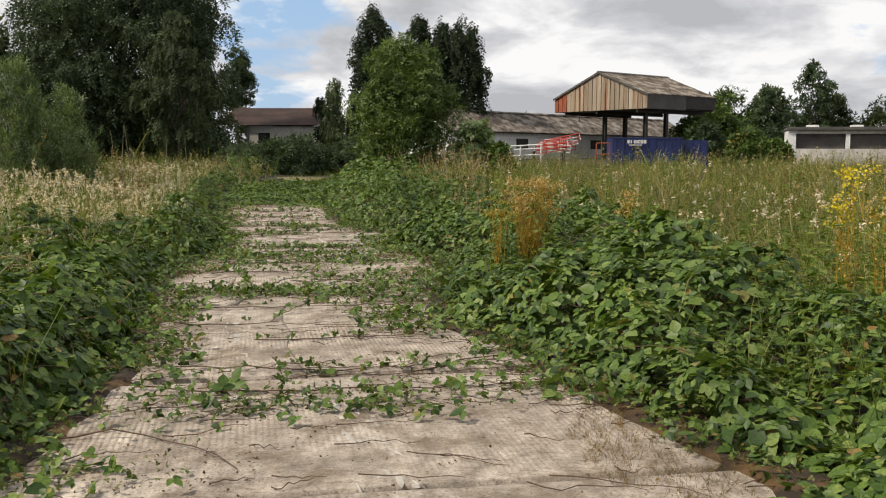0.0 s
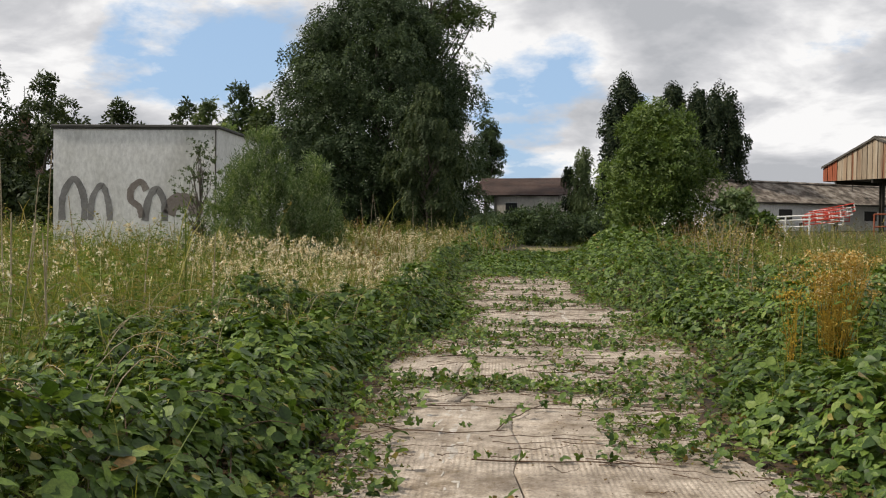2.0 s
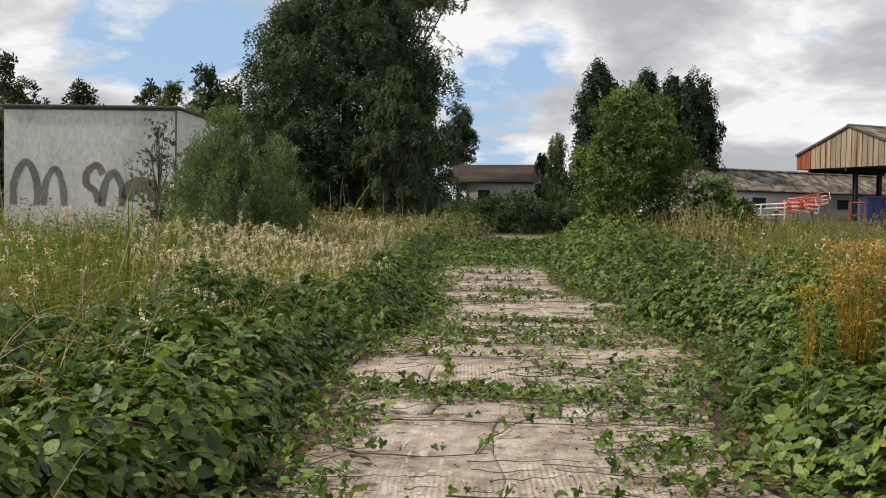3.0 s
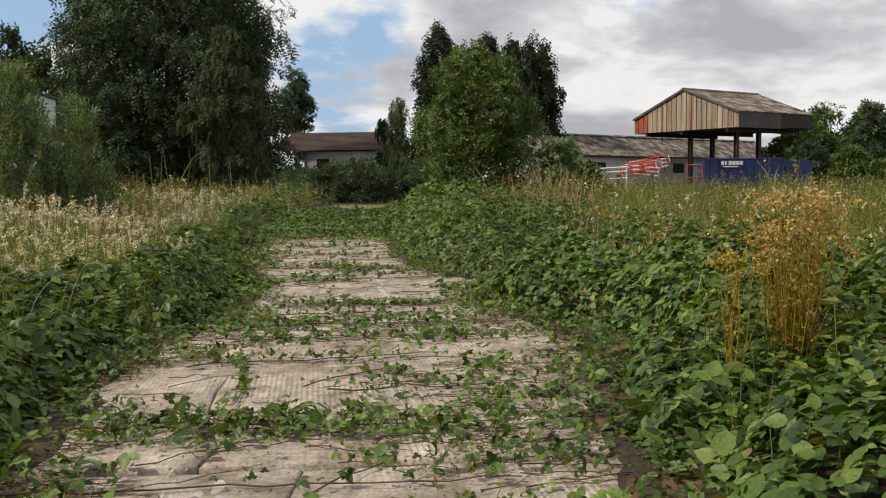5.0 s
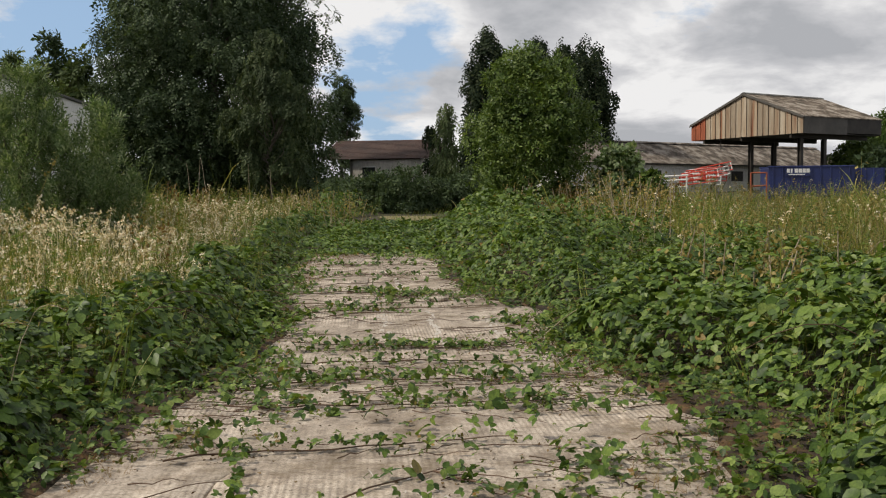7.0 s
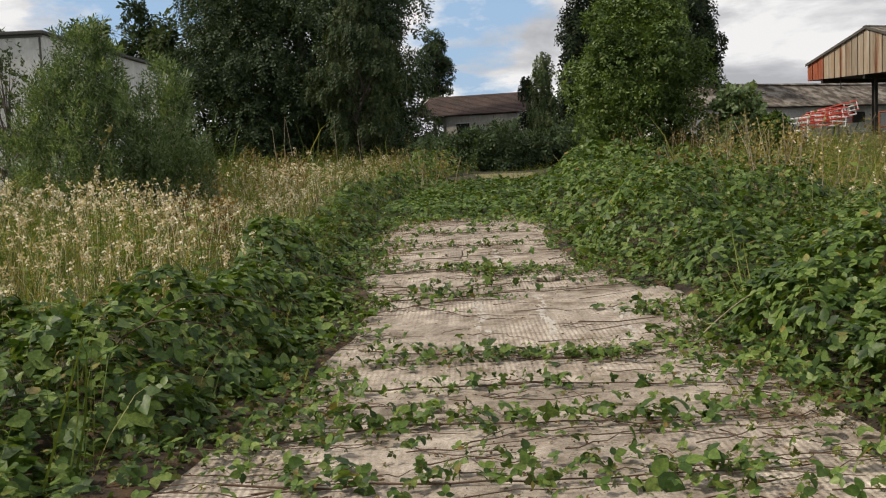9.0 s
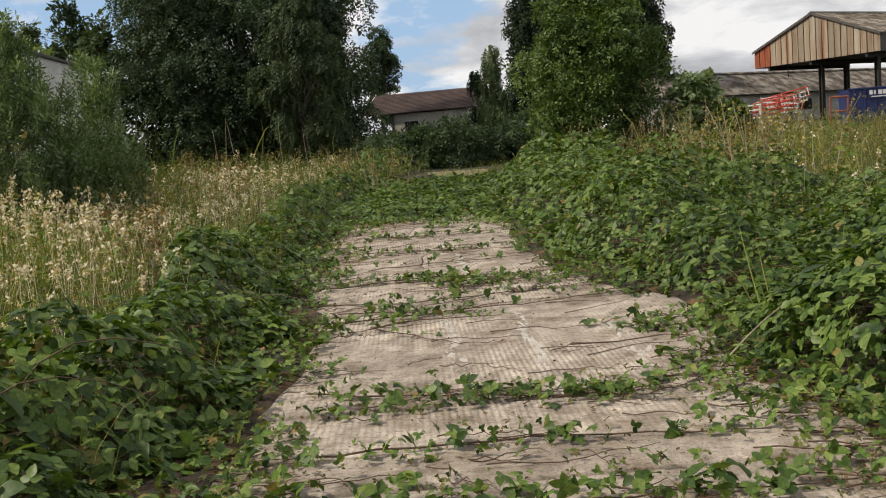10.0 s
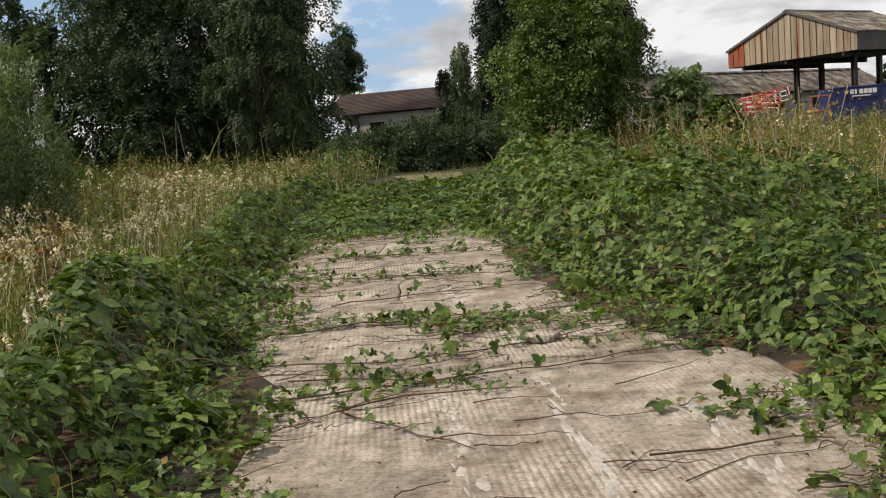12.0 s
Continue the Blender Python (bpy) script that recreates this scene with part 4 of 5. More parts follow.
tree("ash_tree", -23.0, 68.5, "tall sparse-topped tree behind the dense one", ((9, 3.0, 3.0), (13, 4.9, 4), (16.5, 4.7, 3.4), (19, 2.2, 2)), 60, 34, 0.9, SPRAY, 0.5, M["ashlight"], 0.35, 12, 0.1, limbs=34)
tree("drooping_tree", -18.6, 56.4, "grey-green drooping tree in front of the dark one", ((1.5, 1.4, 1.2), (3.8, 2.7, 1.9), (6.0, 2.8, 1.8), (7.2, 1.3, 1.0), (9.2, 0.6, 0.5)), 90, 44, 0.55, SPRAY_FINE, 0.36, M["droop"], 0.10, 13, 1.0, limbs=34)
tree("pine_tree", -21.9, 82.5, "dark open-crowned tree behind the bungalow", ((2.5, 1.2, 1.2), (5, 1.8, 1.8), (7, 1.6, 1.5), (9.2, 0.6, 0.6)), 40, 40, 0.65, SPRAY, 0.36, M["ash"], 0.22, 14)
for n, (x, y, h, w, sd) in enumerate(((-11.0, 88, 13.2, 2.4, 21), (-7.2, 91, 12.6, 1.9, 22), (-4.9, 90, 12.0, 2.0, 23), (-2.9, 89.6, 12.6, 2.3, 24))):
    tree("cypress", x, y, "dark green drooping cypress tree", ((0.4, w, w), (h * 0.3, w * 1.1, w), (h * 0.6, w * 1.0, w * 0.9), (h * 0.85, w * 0.75, w * 0.7), (h * 0.97, w * 0.42, w * 0.4), (h, w * 0.2, w * 0.2)),
         230, 22, 0.5, SPRAY_ASH, 0.55, M["cypress"], 0.28, sd, 1.8, 1.7, group="row of cypresses")
tree("hawthorn", -4.5, 48.0, "rounded green bush-like tree with ivy at its foot", ((0.3, 2.4, 2.2), (1.5, 2.8, 2.6), (3.6, 2.9, 2.6), (5.0, 2.4, 2.2), (5.9, 1.6, 1.5), (6.5, 0.7, 0.7)), 150, 80, 0.62, SPRAY_ASH, 0.30, M["hawthorn"], 0.2, 31, 0.0, 1.0)
tree("shrub", -1.0, 46.6, "leafy shrub at the foot of the round tree", ((0.2, 1.1, 1.0), (1.4, 1.2, 1.1), (2.5, 0.7, 0.7)), 40, 50, 0.45, SPRAY_WIDE, 0.26, M["willow"], 0.06, 32, category="shrub")
tree("shrub", 0.2, 46.0, "leafy shrub at the foot of the round tree", ((0.1, 0.8, 0.8), (0.8, 0.9, 0.8), (1.6, 0.4, 0.4)), 24, 50, 0.4, SPRAY_WIDE, 0.24, M["bush"], 0.05, 33, category="shrub")
tree("larch", -10.8, 65, "thin drooping young conifer", ((0.5, 1.2, 1.1), (2.5, 1.1, 1.0), (4.2, 0.6, 0.6), (5.7, 0.15, 0.15)), 44, 34, 0.45, SPRAY_FINE, 0.36, M["ashlight"], 0.09, 34, 1.0)
tree("larch", -12.0, 66.5, "thin drooping young conifer", ((1.0, 0.5, 0.5), (3.0, 0.6, 0.6), (4.7, 0.2, 0.2)), 16, 30, 0.4, SPRAY_FINE, 0.36, M["cypress"], 0.08, 35, 1.2)
for x, y, w, h, sd in ((-12.6, 53, 1.9, 1.9, 36), (-10.4, 52, 1.9, 2.0, 37), (-8.6, 54, 1.6, 1.7, 38), (-14.6, 55, 1.8, 1.6, 39), (-11.6, 56.5, 2.2, 2.5, 40), (-8.0, 59, 2.0, 2.4, 41)):
    h *= 0.85
    tree("hedge_bush", x, y, "overgrown bramble thicket closing the track", ((0.1, w, w * 0.8), (h * 0.6, w, w * 0.8), (h, w * 0.45, w * 0.4)), 40, 40, 0.42, SPRAY_ASH, 0.33, M["ash"], 0.06, sd, category="bush", group="thicket")
tree("willow_shrub", -14.2, 28.0, "bushy grey-green willow shrub by the white wall", ((0.2, 1.5, 1.4), (1.3, 1.8, 1.5), (2.4, 1.45, 1.2), (3.2, 0.85, 0.8), (4.0, 0.3, 0.3)), 170, 34, 0.26, SPRAY_LONG, 0.20, M["willow"], 0.05, 42, -0.9, 1.8, 60, category="shrub")
tree("willow_shrub", -13.2, 29.6, "bushy grey-green willow shrub by the white wall", ((0.2, 1.0, 0.9), (1.2, 1.1, 1.0), (2.2, 0.8, 0.7), (3.1, 0.3, 0.3)), 50, 40, 0.34, SPRAY_LONG, 0.22, M["willow"], 0.04, 43, -0.9, 1.6, limbs=24, category="shrub")
tree("sapling", -17.0, 29.2, "sparse sapling with bare twigs before the white wall", ((0.6, 0.5, 0.5), (1.8, 1.0, 0.8), (3.2, 0.9, 0.7), (4.1, 0.3, 0.3)), 60, 5, 0.35, SPRAY_WIDE, 0.11, M["ashlight"], 0.05, 44, limbs=58, category="shrub")
TREES_FAR_LEFT = ((-58.5, 54, 12.2, 4.6, 51, "wood_dark"), (-50.8, 56, 12.4, 4.0, 52, "wood_dark"), (-46.0, 57, 10.4, 3.6, 53, "wood_dark"), (-42.4, 60, 9.2, 2.6, 54, "wood_dark"), (-39.6, 64, 9.4, 2.4, 55, "wood_dark"), (-36.5, 62, 9.2, 2.4, 56, "ashlight"), (-33.6, 61, 10.6, 1.9, 57, "ash"), (-31.2, 60, 9.0, 1.8, 58, "ashlight"), (-54, 50, 7, 4.0, 59, "wood_dark"), (-47, 48, 5, 3.6, 60, "wood_dark"))
# the pair at y 73-74 is added to block sky showing under the ash
TREES_BEHIND = ((-29.4, 52, 6.4, 1.9, 61, "willow"), (-26.8, 50, 4.6, 1.8, 62, "willow"), (-24.6, 47.5, 3.6, 1.4, 63, "willow"), (-40, 45, 4.2, 3.4, 64, "wood_dark"), (-55, 60, 10.5, 3.6, 66, "wood_dark"), (-48.5, 61, 9.8, 3.2, 67, "wood_dark"), (-60, 47, 6.5, 4, 68, "wood_dark"), (-52, 44, 4.4, 3.4, 69, "wood_dark"), (-28, 74, 6.0, 4.0, 92, "wood_dark"), (-24, 73, 5.5, 3.4, 93, "wood_dark"), (-34, 44, 3.6, 2.6, 65, "wood_dark"))
for x, y, h, w, sd, mt in TREES_FAR_LEFT + TREES_BEHIND:
    tree("background_tree", x, y, "leafy tree behind the outbuilding", ((0.3, w * 0.8, w * 0.8), (h * 0.35, w, w), (h * 0.7, w * 0.8, w * 0.8), (h * 0.93, w * 0.35, w * 0.35), (h, w * 0.12, w * 0.12)),
         84, 20, 0.27 * w ** 0.75, SPRAY_FEW, 0.36, M[mt], 0.18, sd, group="trees behind the outbuilding")
for x, y, h, w, sd, mt in ((22.5, 96, 6.6, 3.4, 71, "bush"), (27.0, 98, 7.0, 3.4, 72, "wood_dark"), (30.3, 96, 9.0, 2.9, 73, "ash"), (33.5, 99, 6.2, 2.6, 74, "wood_dark"), (15.6, 74.5, 3.0, 1.6, 75, "ash"),
                           (18.2, 73, 2.3, 1.6, 76, "bush"), (20.6, 73.5, 1.7, 1.4, 77, "bush"), (18.5, 90, 4.2, 3.0, 78, "bush"), (22, 86, 2.6, 2.2, 79, "bush"), (38, 97, 6, 3.2, 80, "wood_dark"), (25.4, 93, 6.2, 3.0, 81, "ash"), (20.2, 92, 5.4, 2.8, 82, "bush")):
    tree("yard_tree", x, y, "leafy tree beyond the container", ((0.2, w * 0.8, w * 0.8), (h * 0.4, w, w), (h * 0.75, w * 0.75, w * 0.7), (h, w * 0.2, w * 0.2)),
         90, 22, 0.27 * w ** 0.75, SPRAY_FEW, 0.36, M[mt], 0.16, sd, group="trees beyond the container")


def far_woods():
    """A wooded rise far off, all round."""
    r = np.random.default_rng(91)
    n = 6000
    a = (r.random(n) - 0.5) * 3.6
    dist = 150 + 60 * r.random(n)
    top = 4.0 + 3.0 * (0.5 + 0.5 * np.sin(a * 3 + 0.4)) + 1.2 * np.sin(a * 23) + 0.6 * np.sin(a * 51)
    p = np.stack([np.sin(a) * dist, 40 + np.cos(a) * dist, 1.5 + top * r.random(n) ** 0.6], 1)
    out = np.stack([-np.sin(a), -np.cos(a), 0.6 + 0 * a], 1) + r.normal(0, 0.5, (n, 3))
    v, f = scatter(*SPRAY_FEW, p, frames(out, r.random(n) * 6.3), 1.1 + 0.9 * r.random(n))
    tagged(new("far_woods", mesh_data("far_woods", v, f, M["wood_dark"])), "distant dark green wooded skyline", "woods", kind="stuff")


far_woods()


# ---- low vegetation ----
def smooth01(t):
    t = np.clip(t, 0, 1)
    return t * t * (3 - 2 * t)


def leaflet(n_side):
    """A pointed oval leaflet, folded on its midrib, tip at +y."""
    if n_side == 1:
        return np.array([(0, 0, 0), (-0.36, 0.42, 0.07), (0, 1, -0.10), (0.36, 0.42, 0.07)]), np.array([(0, 2, 1), (0, 3, 2)])
    v = np.array([(0, 0, 0), (-0.28, 0.16, 0.03), (-0.40, 0.46, 0.05), (-0.24, 0.82, 0.0), (0, 1.10, -0.12), (0.24, 0.82, 0.0), (0.40, 0.46, 0.05), (0.28, 0.16, 0.03), (0, 0.5, -0.035)])
    return v, np.array([(8, i + 1, i) for i in range(7)] + [(8, 0, 7)])


def compound(n_side):
    """A bramble leaf: three leaflets on a stalk."""
    lv, lf = leaflet(n_side)
    out = []
    for ang, s, droop in ((0, 1.0, 0.0), (1.25, 0.82, -0.12), (-1.25, 0.82, -0.12)):
        c, sn = math.cos(ang), math.sin(ang)
        v = lv * s
        v = np.stack([c * v[:, 0] - sn * v[:, 1], sn * v[:, 0] + c * v[:, 1] + (0.16 if ang == 0 else 0.02), v[:, 2] + droop * np.hypot(v[:, 0], v[:, 1])], 1)
        out.append((v, lf))
    return join(out)


LEAF_HI, LEAF_LO = compound(2), compound(1)


def bramble_height(x, y):
    """Height of the bramble canopy over the ground, 0 where there is none."""
    dl, dr = left_edge(y) - x, x - right_edge(y)
    n1, n2, n3 = vnoise(x, y, 1.5, 11), vnoise(x, y, 0.55, 12), vnoise(x, y, 4.0, 13)
    wl = np.interp(y, (0, 5.5, 7.5, 9.5, 12.5, 15, 20, 30, 46), (3.2, 3.0, 3.2, 3.2, 2.8, 2.6, 1.5, 1.3, 2.0)) * (0.6 + 0.8 * n3)
    wr = np.interp(y, (0, 6, 10, 20, 30, 46), (2.6, 2.8, 3.4, 4.8, 5.5, 4.0)) * (0.75 + 0.5 * n3)
    top_l = np.interp(y, (0, 6, 10, 18, 30, 46), (0.55, 0.62, 0.6, 0.56, 0.58, 0.8))
    top_r = np.interp(y, (0, 6, 10, 14, 20, 30, 46), (0.5, 0.58, 0.68, 0.66, 0.78, 0.8, 0.9))
    hl = top_l * smooth01((dl + 0.1) / 0.95) * smooth01((wl - dl) / 0.5)
    hr = top_r * smooth01((dr + 0.1) / np.interp(y, (0, 7, 10), (0.65, 0.75, 1.25))) * smooth01((wr - dr) / 0.6)
    h = np.maximum(hl, hr) * (0.27 + 1.15 * n1) + (0.42 * (n2 - 0.5) + 0.20 * (vnoise(x, y, 0.26, 14) - 0.5)) * (np.maximum(hl, hr) > 0.08)
    far = smooth01((y - 28.6) / 1.2) * (0.10 + 0.12 * n1) * (y < 41) * (dl < 0.3) * (dr < 0.3)
    return np.maximum(np.maximum(h, far), 0)


def bramble_patch(x0, x1, y0, y1, density, size, template, label):
    n = int((x1 - x0) * (y1 - y0) * density)
    x, y = x0 + (x1 - x0) * rng.random(n), y0 + (y1 - y0) * rng.random(n)
    h = bramble_height(x, y)
    k = h > 0.05
    x, y, h = x[k], y[k], h[k]
    n = len(x)
    e = 0.08
    gx_, gy_ = (bramble_height(x + e, y) - bramble_height(x - e, y)) / (2 * e), (bramble_height(x, y + e) - bramble_height(x, y - e)) / (2 * e)
    depth = np.where(rng.random(n) < 0.68, np.abs(rng.normal(0, 0.05, n)), rng.random(n) * h)
    z = ground_z(x, y) + np.maximum(h - depth, 0.03) + np.maximum(rng.normal(-0.02, 0.05, n), 0)
    nrm = np.stack([-gx_ * 0.7, -gy_ * 0.7, np.ones(n)], 1) + rng.normal(0, 0.36, (n, 3))
    nrm[:, 2] = np.maximum(nrm[:, 2], 0.3)
    s = size * np.exp(rng.normal(0, 0.28, n))
    v, f = scatter(*template, np.stack([x, y, z], 1), frames(nrm, rng.random(n) * 6.283), s)
    return tagged(new("brambles", mesh_data("brambles", v, f, M["bramble"], True)), label, "brambles", kind="stuff")


bramble_patch(-9.5, -5.6, 2.2, 14, 300, 0.072, LEAF_LO, "dense green bramble bank along the concrete")
bramble_patch(-5.6, -1.5, 2.2, 14, 330, 0.072, LEAF_HI, "dense green bramble bank along the concrete")
bramble_patch(2.6, 6.5, 3.0, 14, 300, 0.072, LEAF_LO, "dense green bramble bank along the concrete")
bramble_patch(-1.6, 2.6, 3.0, 14, 330, 0.072, LEAF_HI, "dense green bramble bank along the concrete")
bramble_patch(-8.0, -4.0, 14, 21.5, 330, 0.066, LEAF_HI, "dense green bramble bank along the concrete")
bramble_patch(-9.5, -4.0, 21.5, 25, 230, 0.076, LEAF_LO, "dense green bramble bank along the concrete")
bramble_patch(-3.4, 3.6, 14, 21.5, 330, 0.066, LEAF_HI, "dense green bramble bank along the concrete")
bramble_patch(-5.0, 5.5, 21.5, 25, 230, 0.076, LEAF_LO, "dense green bramble bank along the concrete")
bramble_patch(-6.5, 0, -9, 2.2, 40, 0.10, LEAF_LO, "brambles beside the near end of the concrete")
bramble_patch(0, 7, -9, 3.0, 40, 0.10, LEAF_LO, "brambles beside the near end of the concrete")
bramble_patch(-15, 3.5, 25, 36, 100, 0.10, LEAF_LO, "brambles creeping over the end of the concrete")
bramble_patch(-17, 3, 36, 50, 62, 0.125, LEAF_LO, "brambles creeping over the far track")


def runner(x0, y0, x1, y1, bow, leafy, seed):
    """A cane lying across the slabs, with small leaves standing up from it."""
    r = np.random.default_rng(seed)
    L = math.hypot(x1 - x0, y1 - y0)
    n = max(6, int(L / 0.16))
    t = np.linspace(0, 1, n)
    nx, ny = -(y1 - y0) / L, (x1 - x0) / L
    w = bow * np.sin(np.pi * t) + np.cumsum(r.normal(0, 0.018, n))
    p = np.stack([x0 + (x1 - x0) * t + nx * w, y0 + (y1 - y0) * t + ny * w, np.zeros(n)], 1)
    p[:, 2] = ground_z(p[:, 0], p[:, 1]) + 0.012 + np.abs(r.normal(0, 0.012, n))
    rad = 0.0062 - 0.003 * t
    cane = cane_mesh(p, rad)
    m = max(2, int(L * leafy))
    q = r.random(m)
    pos = np.stack([np.interp(q, t, p[:, k]) for k in range(3)], 1) + r.normal(0, 0.03, (m, 3)) * (1, 1, 0)
    pos[:, 2] += 0.015 + 0.05 * r.random(m)
    nrm = r.normal(0, 0.6, (m, 3)) + (0, -0.35, 0.75)
    leaves = scatter(*LEAF_HI, pos, frames(nrm, r.random(m) * 6.283), 0.038 * np.exp(r.normal(0, 0.3, m)))
    th = thing("bramble_runner", Matrix(), "thin brown bramble runner with small leaves across the concrete", "bramble", "runners across the path")
    child("cane", mesh_data("cane", *cane, M["stem"]), th)
    tagged(child("leaves", mesh_data("leaves", *leaves, M["bramble"], True), th), kind="stuff")


RUNNERS = ((-2.8, 5.2, -1.3, 5.0, 0.42, 5), (-2.5, 6.6, 0.4, 7.0, -0.2, 16), (-2.6, 7.3, -0.6, 7.5, -0.12, 8), (-2.1, 8.4, -0.8, 8.75, 0.03, 8), (-3.1, 9.2, -2.1, 9.4, -0.18, 9), (-2.2, 9.4, -1.9, 10.8, 0.15, 8))
RUNNERS2 = ((-3.7, 9.9, -1.2, 10.5, 0.12, 9), (-3.9, 11.2, -1.0, 11.5, 0.1, 22), (-3.5, 11.4, -1.9, 11.3, 0.12, 20), (-2.8, 12.55, -2.3, 13.3, 0.06, 10), (-2.4, 13.2, -1.3, 12.2, 0.05, 12), (-2.6, 12.4, -1.2, 12.9, -0.06, 12))
RUNNERS3 = ((-3.9, 13.2, -2.0, 14.0, 0.05, 18), (-3.5, 13.3, -3.1, 11.9, 0.04, 22), (-4.4, 15.1, -1.8, 16.1, 0.12, 20), (-4.2, 14.6, -1.7, 15.3, -0.1, 18), (-4.2, 16.3, -2.0, 16.65, 0.05, 16), (-4.6, 17.5, -2.5, 17.3, -0.05, 24))
RUNNERS4 = ((-4.8, 19.55, -3.9, 18.8, 0.0, 9), (-5.3, 19.7, -2.7, 20.85, -0.1, 10), (-4.8, 19.5, -3.8, 20.0, 0.1, 16), (-5.9, 20.6, -3.1, 21.7, -0.3, 12), (-6.2, 21.4, -4.0, 22.15, 0.12, 18), (-5.2, 21.9, -3.3, 21.5, 0.1, 22))
RUNNERS5 = ((-6.9, 24.6, -4.1, 24.5, -0.05, 14), (-6.7, 26.25, -5.3, 26.3, 0.04, 14), (-3.1, 18.65, -2.3, 18.9, 0.05, 8), (-5.8, 22.9, -3.9, 23.6, 0.1, 10), (-0.6, 7.2, 0.5, 8.2, 0.1, 14), (-5.3, 20.2, -4.4, 20.05, 0.05, 20))
k = 0
for rows in (RUNNERS, RUNNERS2, RUNNERS3, RUNNERS4, RUNNERS5):
    for x0, y0, x1, y1, bow, leafy in rows:
        k += 1
        runner(x0, y0, x1, y1, bow, leafy, 300 + k)

# leaves lying low over the joints: (y on the path's middle, half thickness, weight, from, to across the path)
BANDS = ((6.35, 0.30, 0.9, 0.05, 0.75), (7.35, 0.12, 0.35, 0.0, 0.9), (8.6, 0.10, 0.18, 0.3, 0.9), (10.75, 0.22, 0.5, 0.55, 1.0), (11.45, 0.34, 1.0, 0.0, 1.0), (12.6, 0.45, 0.38, 0.55, 1.0), (13.7, 0.12, 0.4, 0.0, 0.75),
         (14.9, 0.35, 0.6, 0.0, 1.0), (15.75, 0.30, 0.65, 0.0, 1.0), (16.5, 0.15, 0.45, 0.1, 1.0), (17.35, 0.2, 0.8, 0.1, 1.0))
BANDS_RIGHT = ((8.9, 0.30, 0.9, 0.72, 1.0), (9.5, 0.45, 0.9, 0.70, 1.0), (10.9, 0.45, 0.95, 0.66, 1.0), (12.1, 0.45, 0.8, 0.72, 1.0), (13.2, 0.3, 0.7, 0.72, 1.0), (16.5, 0.35, 0.9, 0.84, 1.0))
BANDS_FAR = ((20.2, 0.14, 0.7, 0.0, 0.45), (20.85, 0.12, 0.35, 0.2, 1.0), (21.7, 0.35, 0.75, 0.45, 1.0), (22.15, 0.16, 0.6, 0.0, 0.7), (24.45, 0.16, 0.5, 0.1, 1.0), (26.3, 0.2, 0.6, 0.2, 1.0), (27.6, 0.35, 0.7, 0.5, 1.0), (28.9, 0.5, 0.9, 0.0, 1.0))


def cover(x, y):
    """How thickly low leaves cover the slabs."""
    l, r = left_edge(y), right_edge(y)
    u = (x - l) / (r - l)
    yy = y - (x - (l + r) / 2) * math.tan(AXIS) * 0.9
    d = np.zeros_like(x)
    for yb, hw, wt_, u0, u1 in BANDS + BANDS_RIGHT + BANDS_FAR:
        b = wt_ * np.exp(-((yy - yb + 0.12 * (vnoise(x, y, 0.5, 21) - 0.5)) / hw) ** 2) * smooth01((u - u0) / 0.12 + 0.5) * smooth01((u1 - u) / 0.12 + 0.5)
        d = np.maximum(d, b)
    n = vnoise(x, y, 0.7, 22)
    fringe = np.maximum(smooth01(1 - (x - l + 0.1) / (0.12 + 1.5 * n * n)), smooth01(1 - (r - x + 0.1) / (0.12 + 1.4 * n * n)))
    return np.clip(np.maximum(d * (0.35 + 1.0 * vnoise(x, y, 0.4, 23)), fringe * 0.9), 0, 1)


def low_leaves(y0, y1, density, size, template, mat="bramble"):
    n = int(6.5 * (y1 - y0) * density)
    y = y0 + (y1 - y0) * rng.random(n)
    l, r = left_edge(y), right_edge(y)
    x = l - 0.8 + (r - l + 1.6) * rng.random(n)
    k = rng.random(n) < cover(x, y)
    x, y = x[k], y[k]
    n = len(x)
    z = ground_z(x, y) + 0.02 + np.abs(rng.normal(0, 0.045, n))
    nrm = rng.normal(0, 0.5, (n, 3)) + (0, -0.15, 0.9)
    v, f = scatter(*template, np.stack([x, y, z], 1), frames(nrm, rng.random(n) * 6.283), size * np.exp(rng.normal(0, 0.3, n)))
    tagged(new("trailing_leaves", mesh_data("trailing_leaves", v, f, M[mat], True)), "low bramble leaves trailing over the slab joints", "brambles", kind="stuff")


low_leaves(4.2, 23, 165, 0.046, LEAF_HI)
low_leaves(23, 30, 110, 0.066, LEAF_LO)
low_leaves(4.2, 23, 230, 0.024, LEAF_LO, "trail")


def litter():
    n = 26000
    y = 3.5 + 26 * rng.random(n) ** 1.3
    l, r = left_edge(y), right_edge(y)
    x = l - 0.3 + (r - l + 0.6) * rng.random(n)
    k = rng.random(n) < (0.16 + 0.9 * cover(x, y) + 0.5 * (vnoise(x, y, 0.9, 31) > 0.72))
    x, y = x[k], y[k]
    n = len(x)
    nrm = rng.normal(0, 0.35, (n, 3)) + (0, 0, 1)
    v, f = scatter(*leaflet(1), np.stack([x, y, ground_z(x, y) + 0.006 + 0.01 * rng.random(n)], 1), frames(nrm, rng.random(n) * 6.283), 0.008 + 0.022 * rng.random(n) ** 2)
    tagged(new("leaf_litter", mesh_data("leaf_litter", v, f, M["litter"])), "brown dead leaves and twig bits on the concrete", "litter", kind="stuff")


litter()


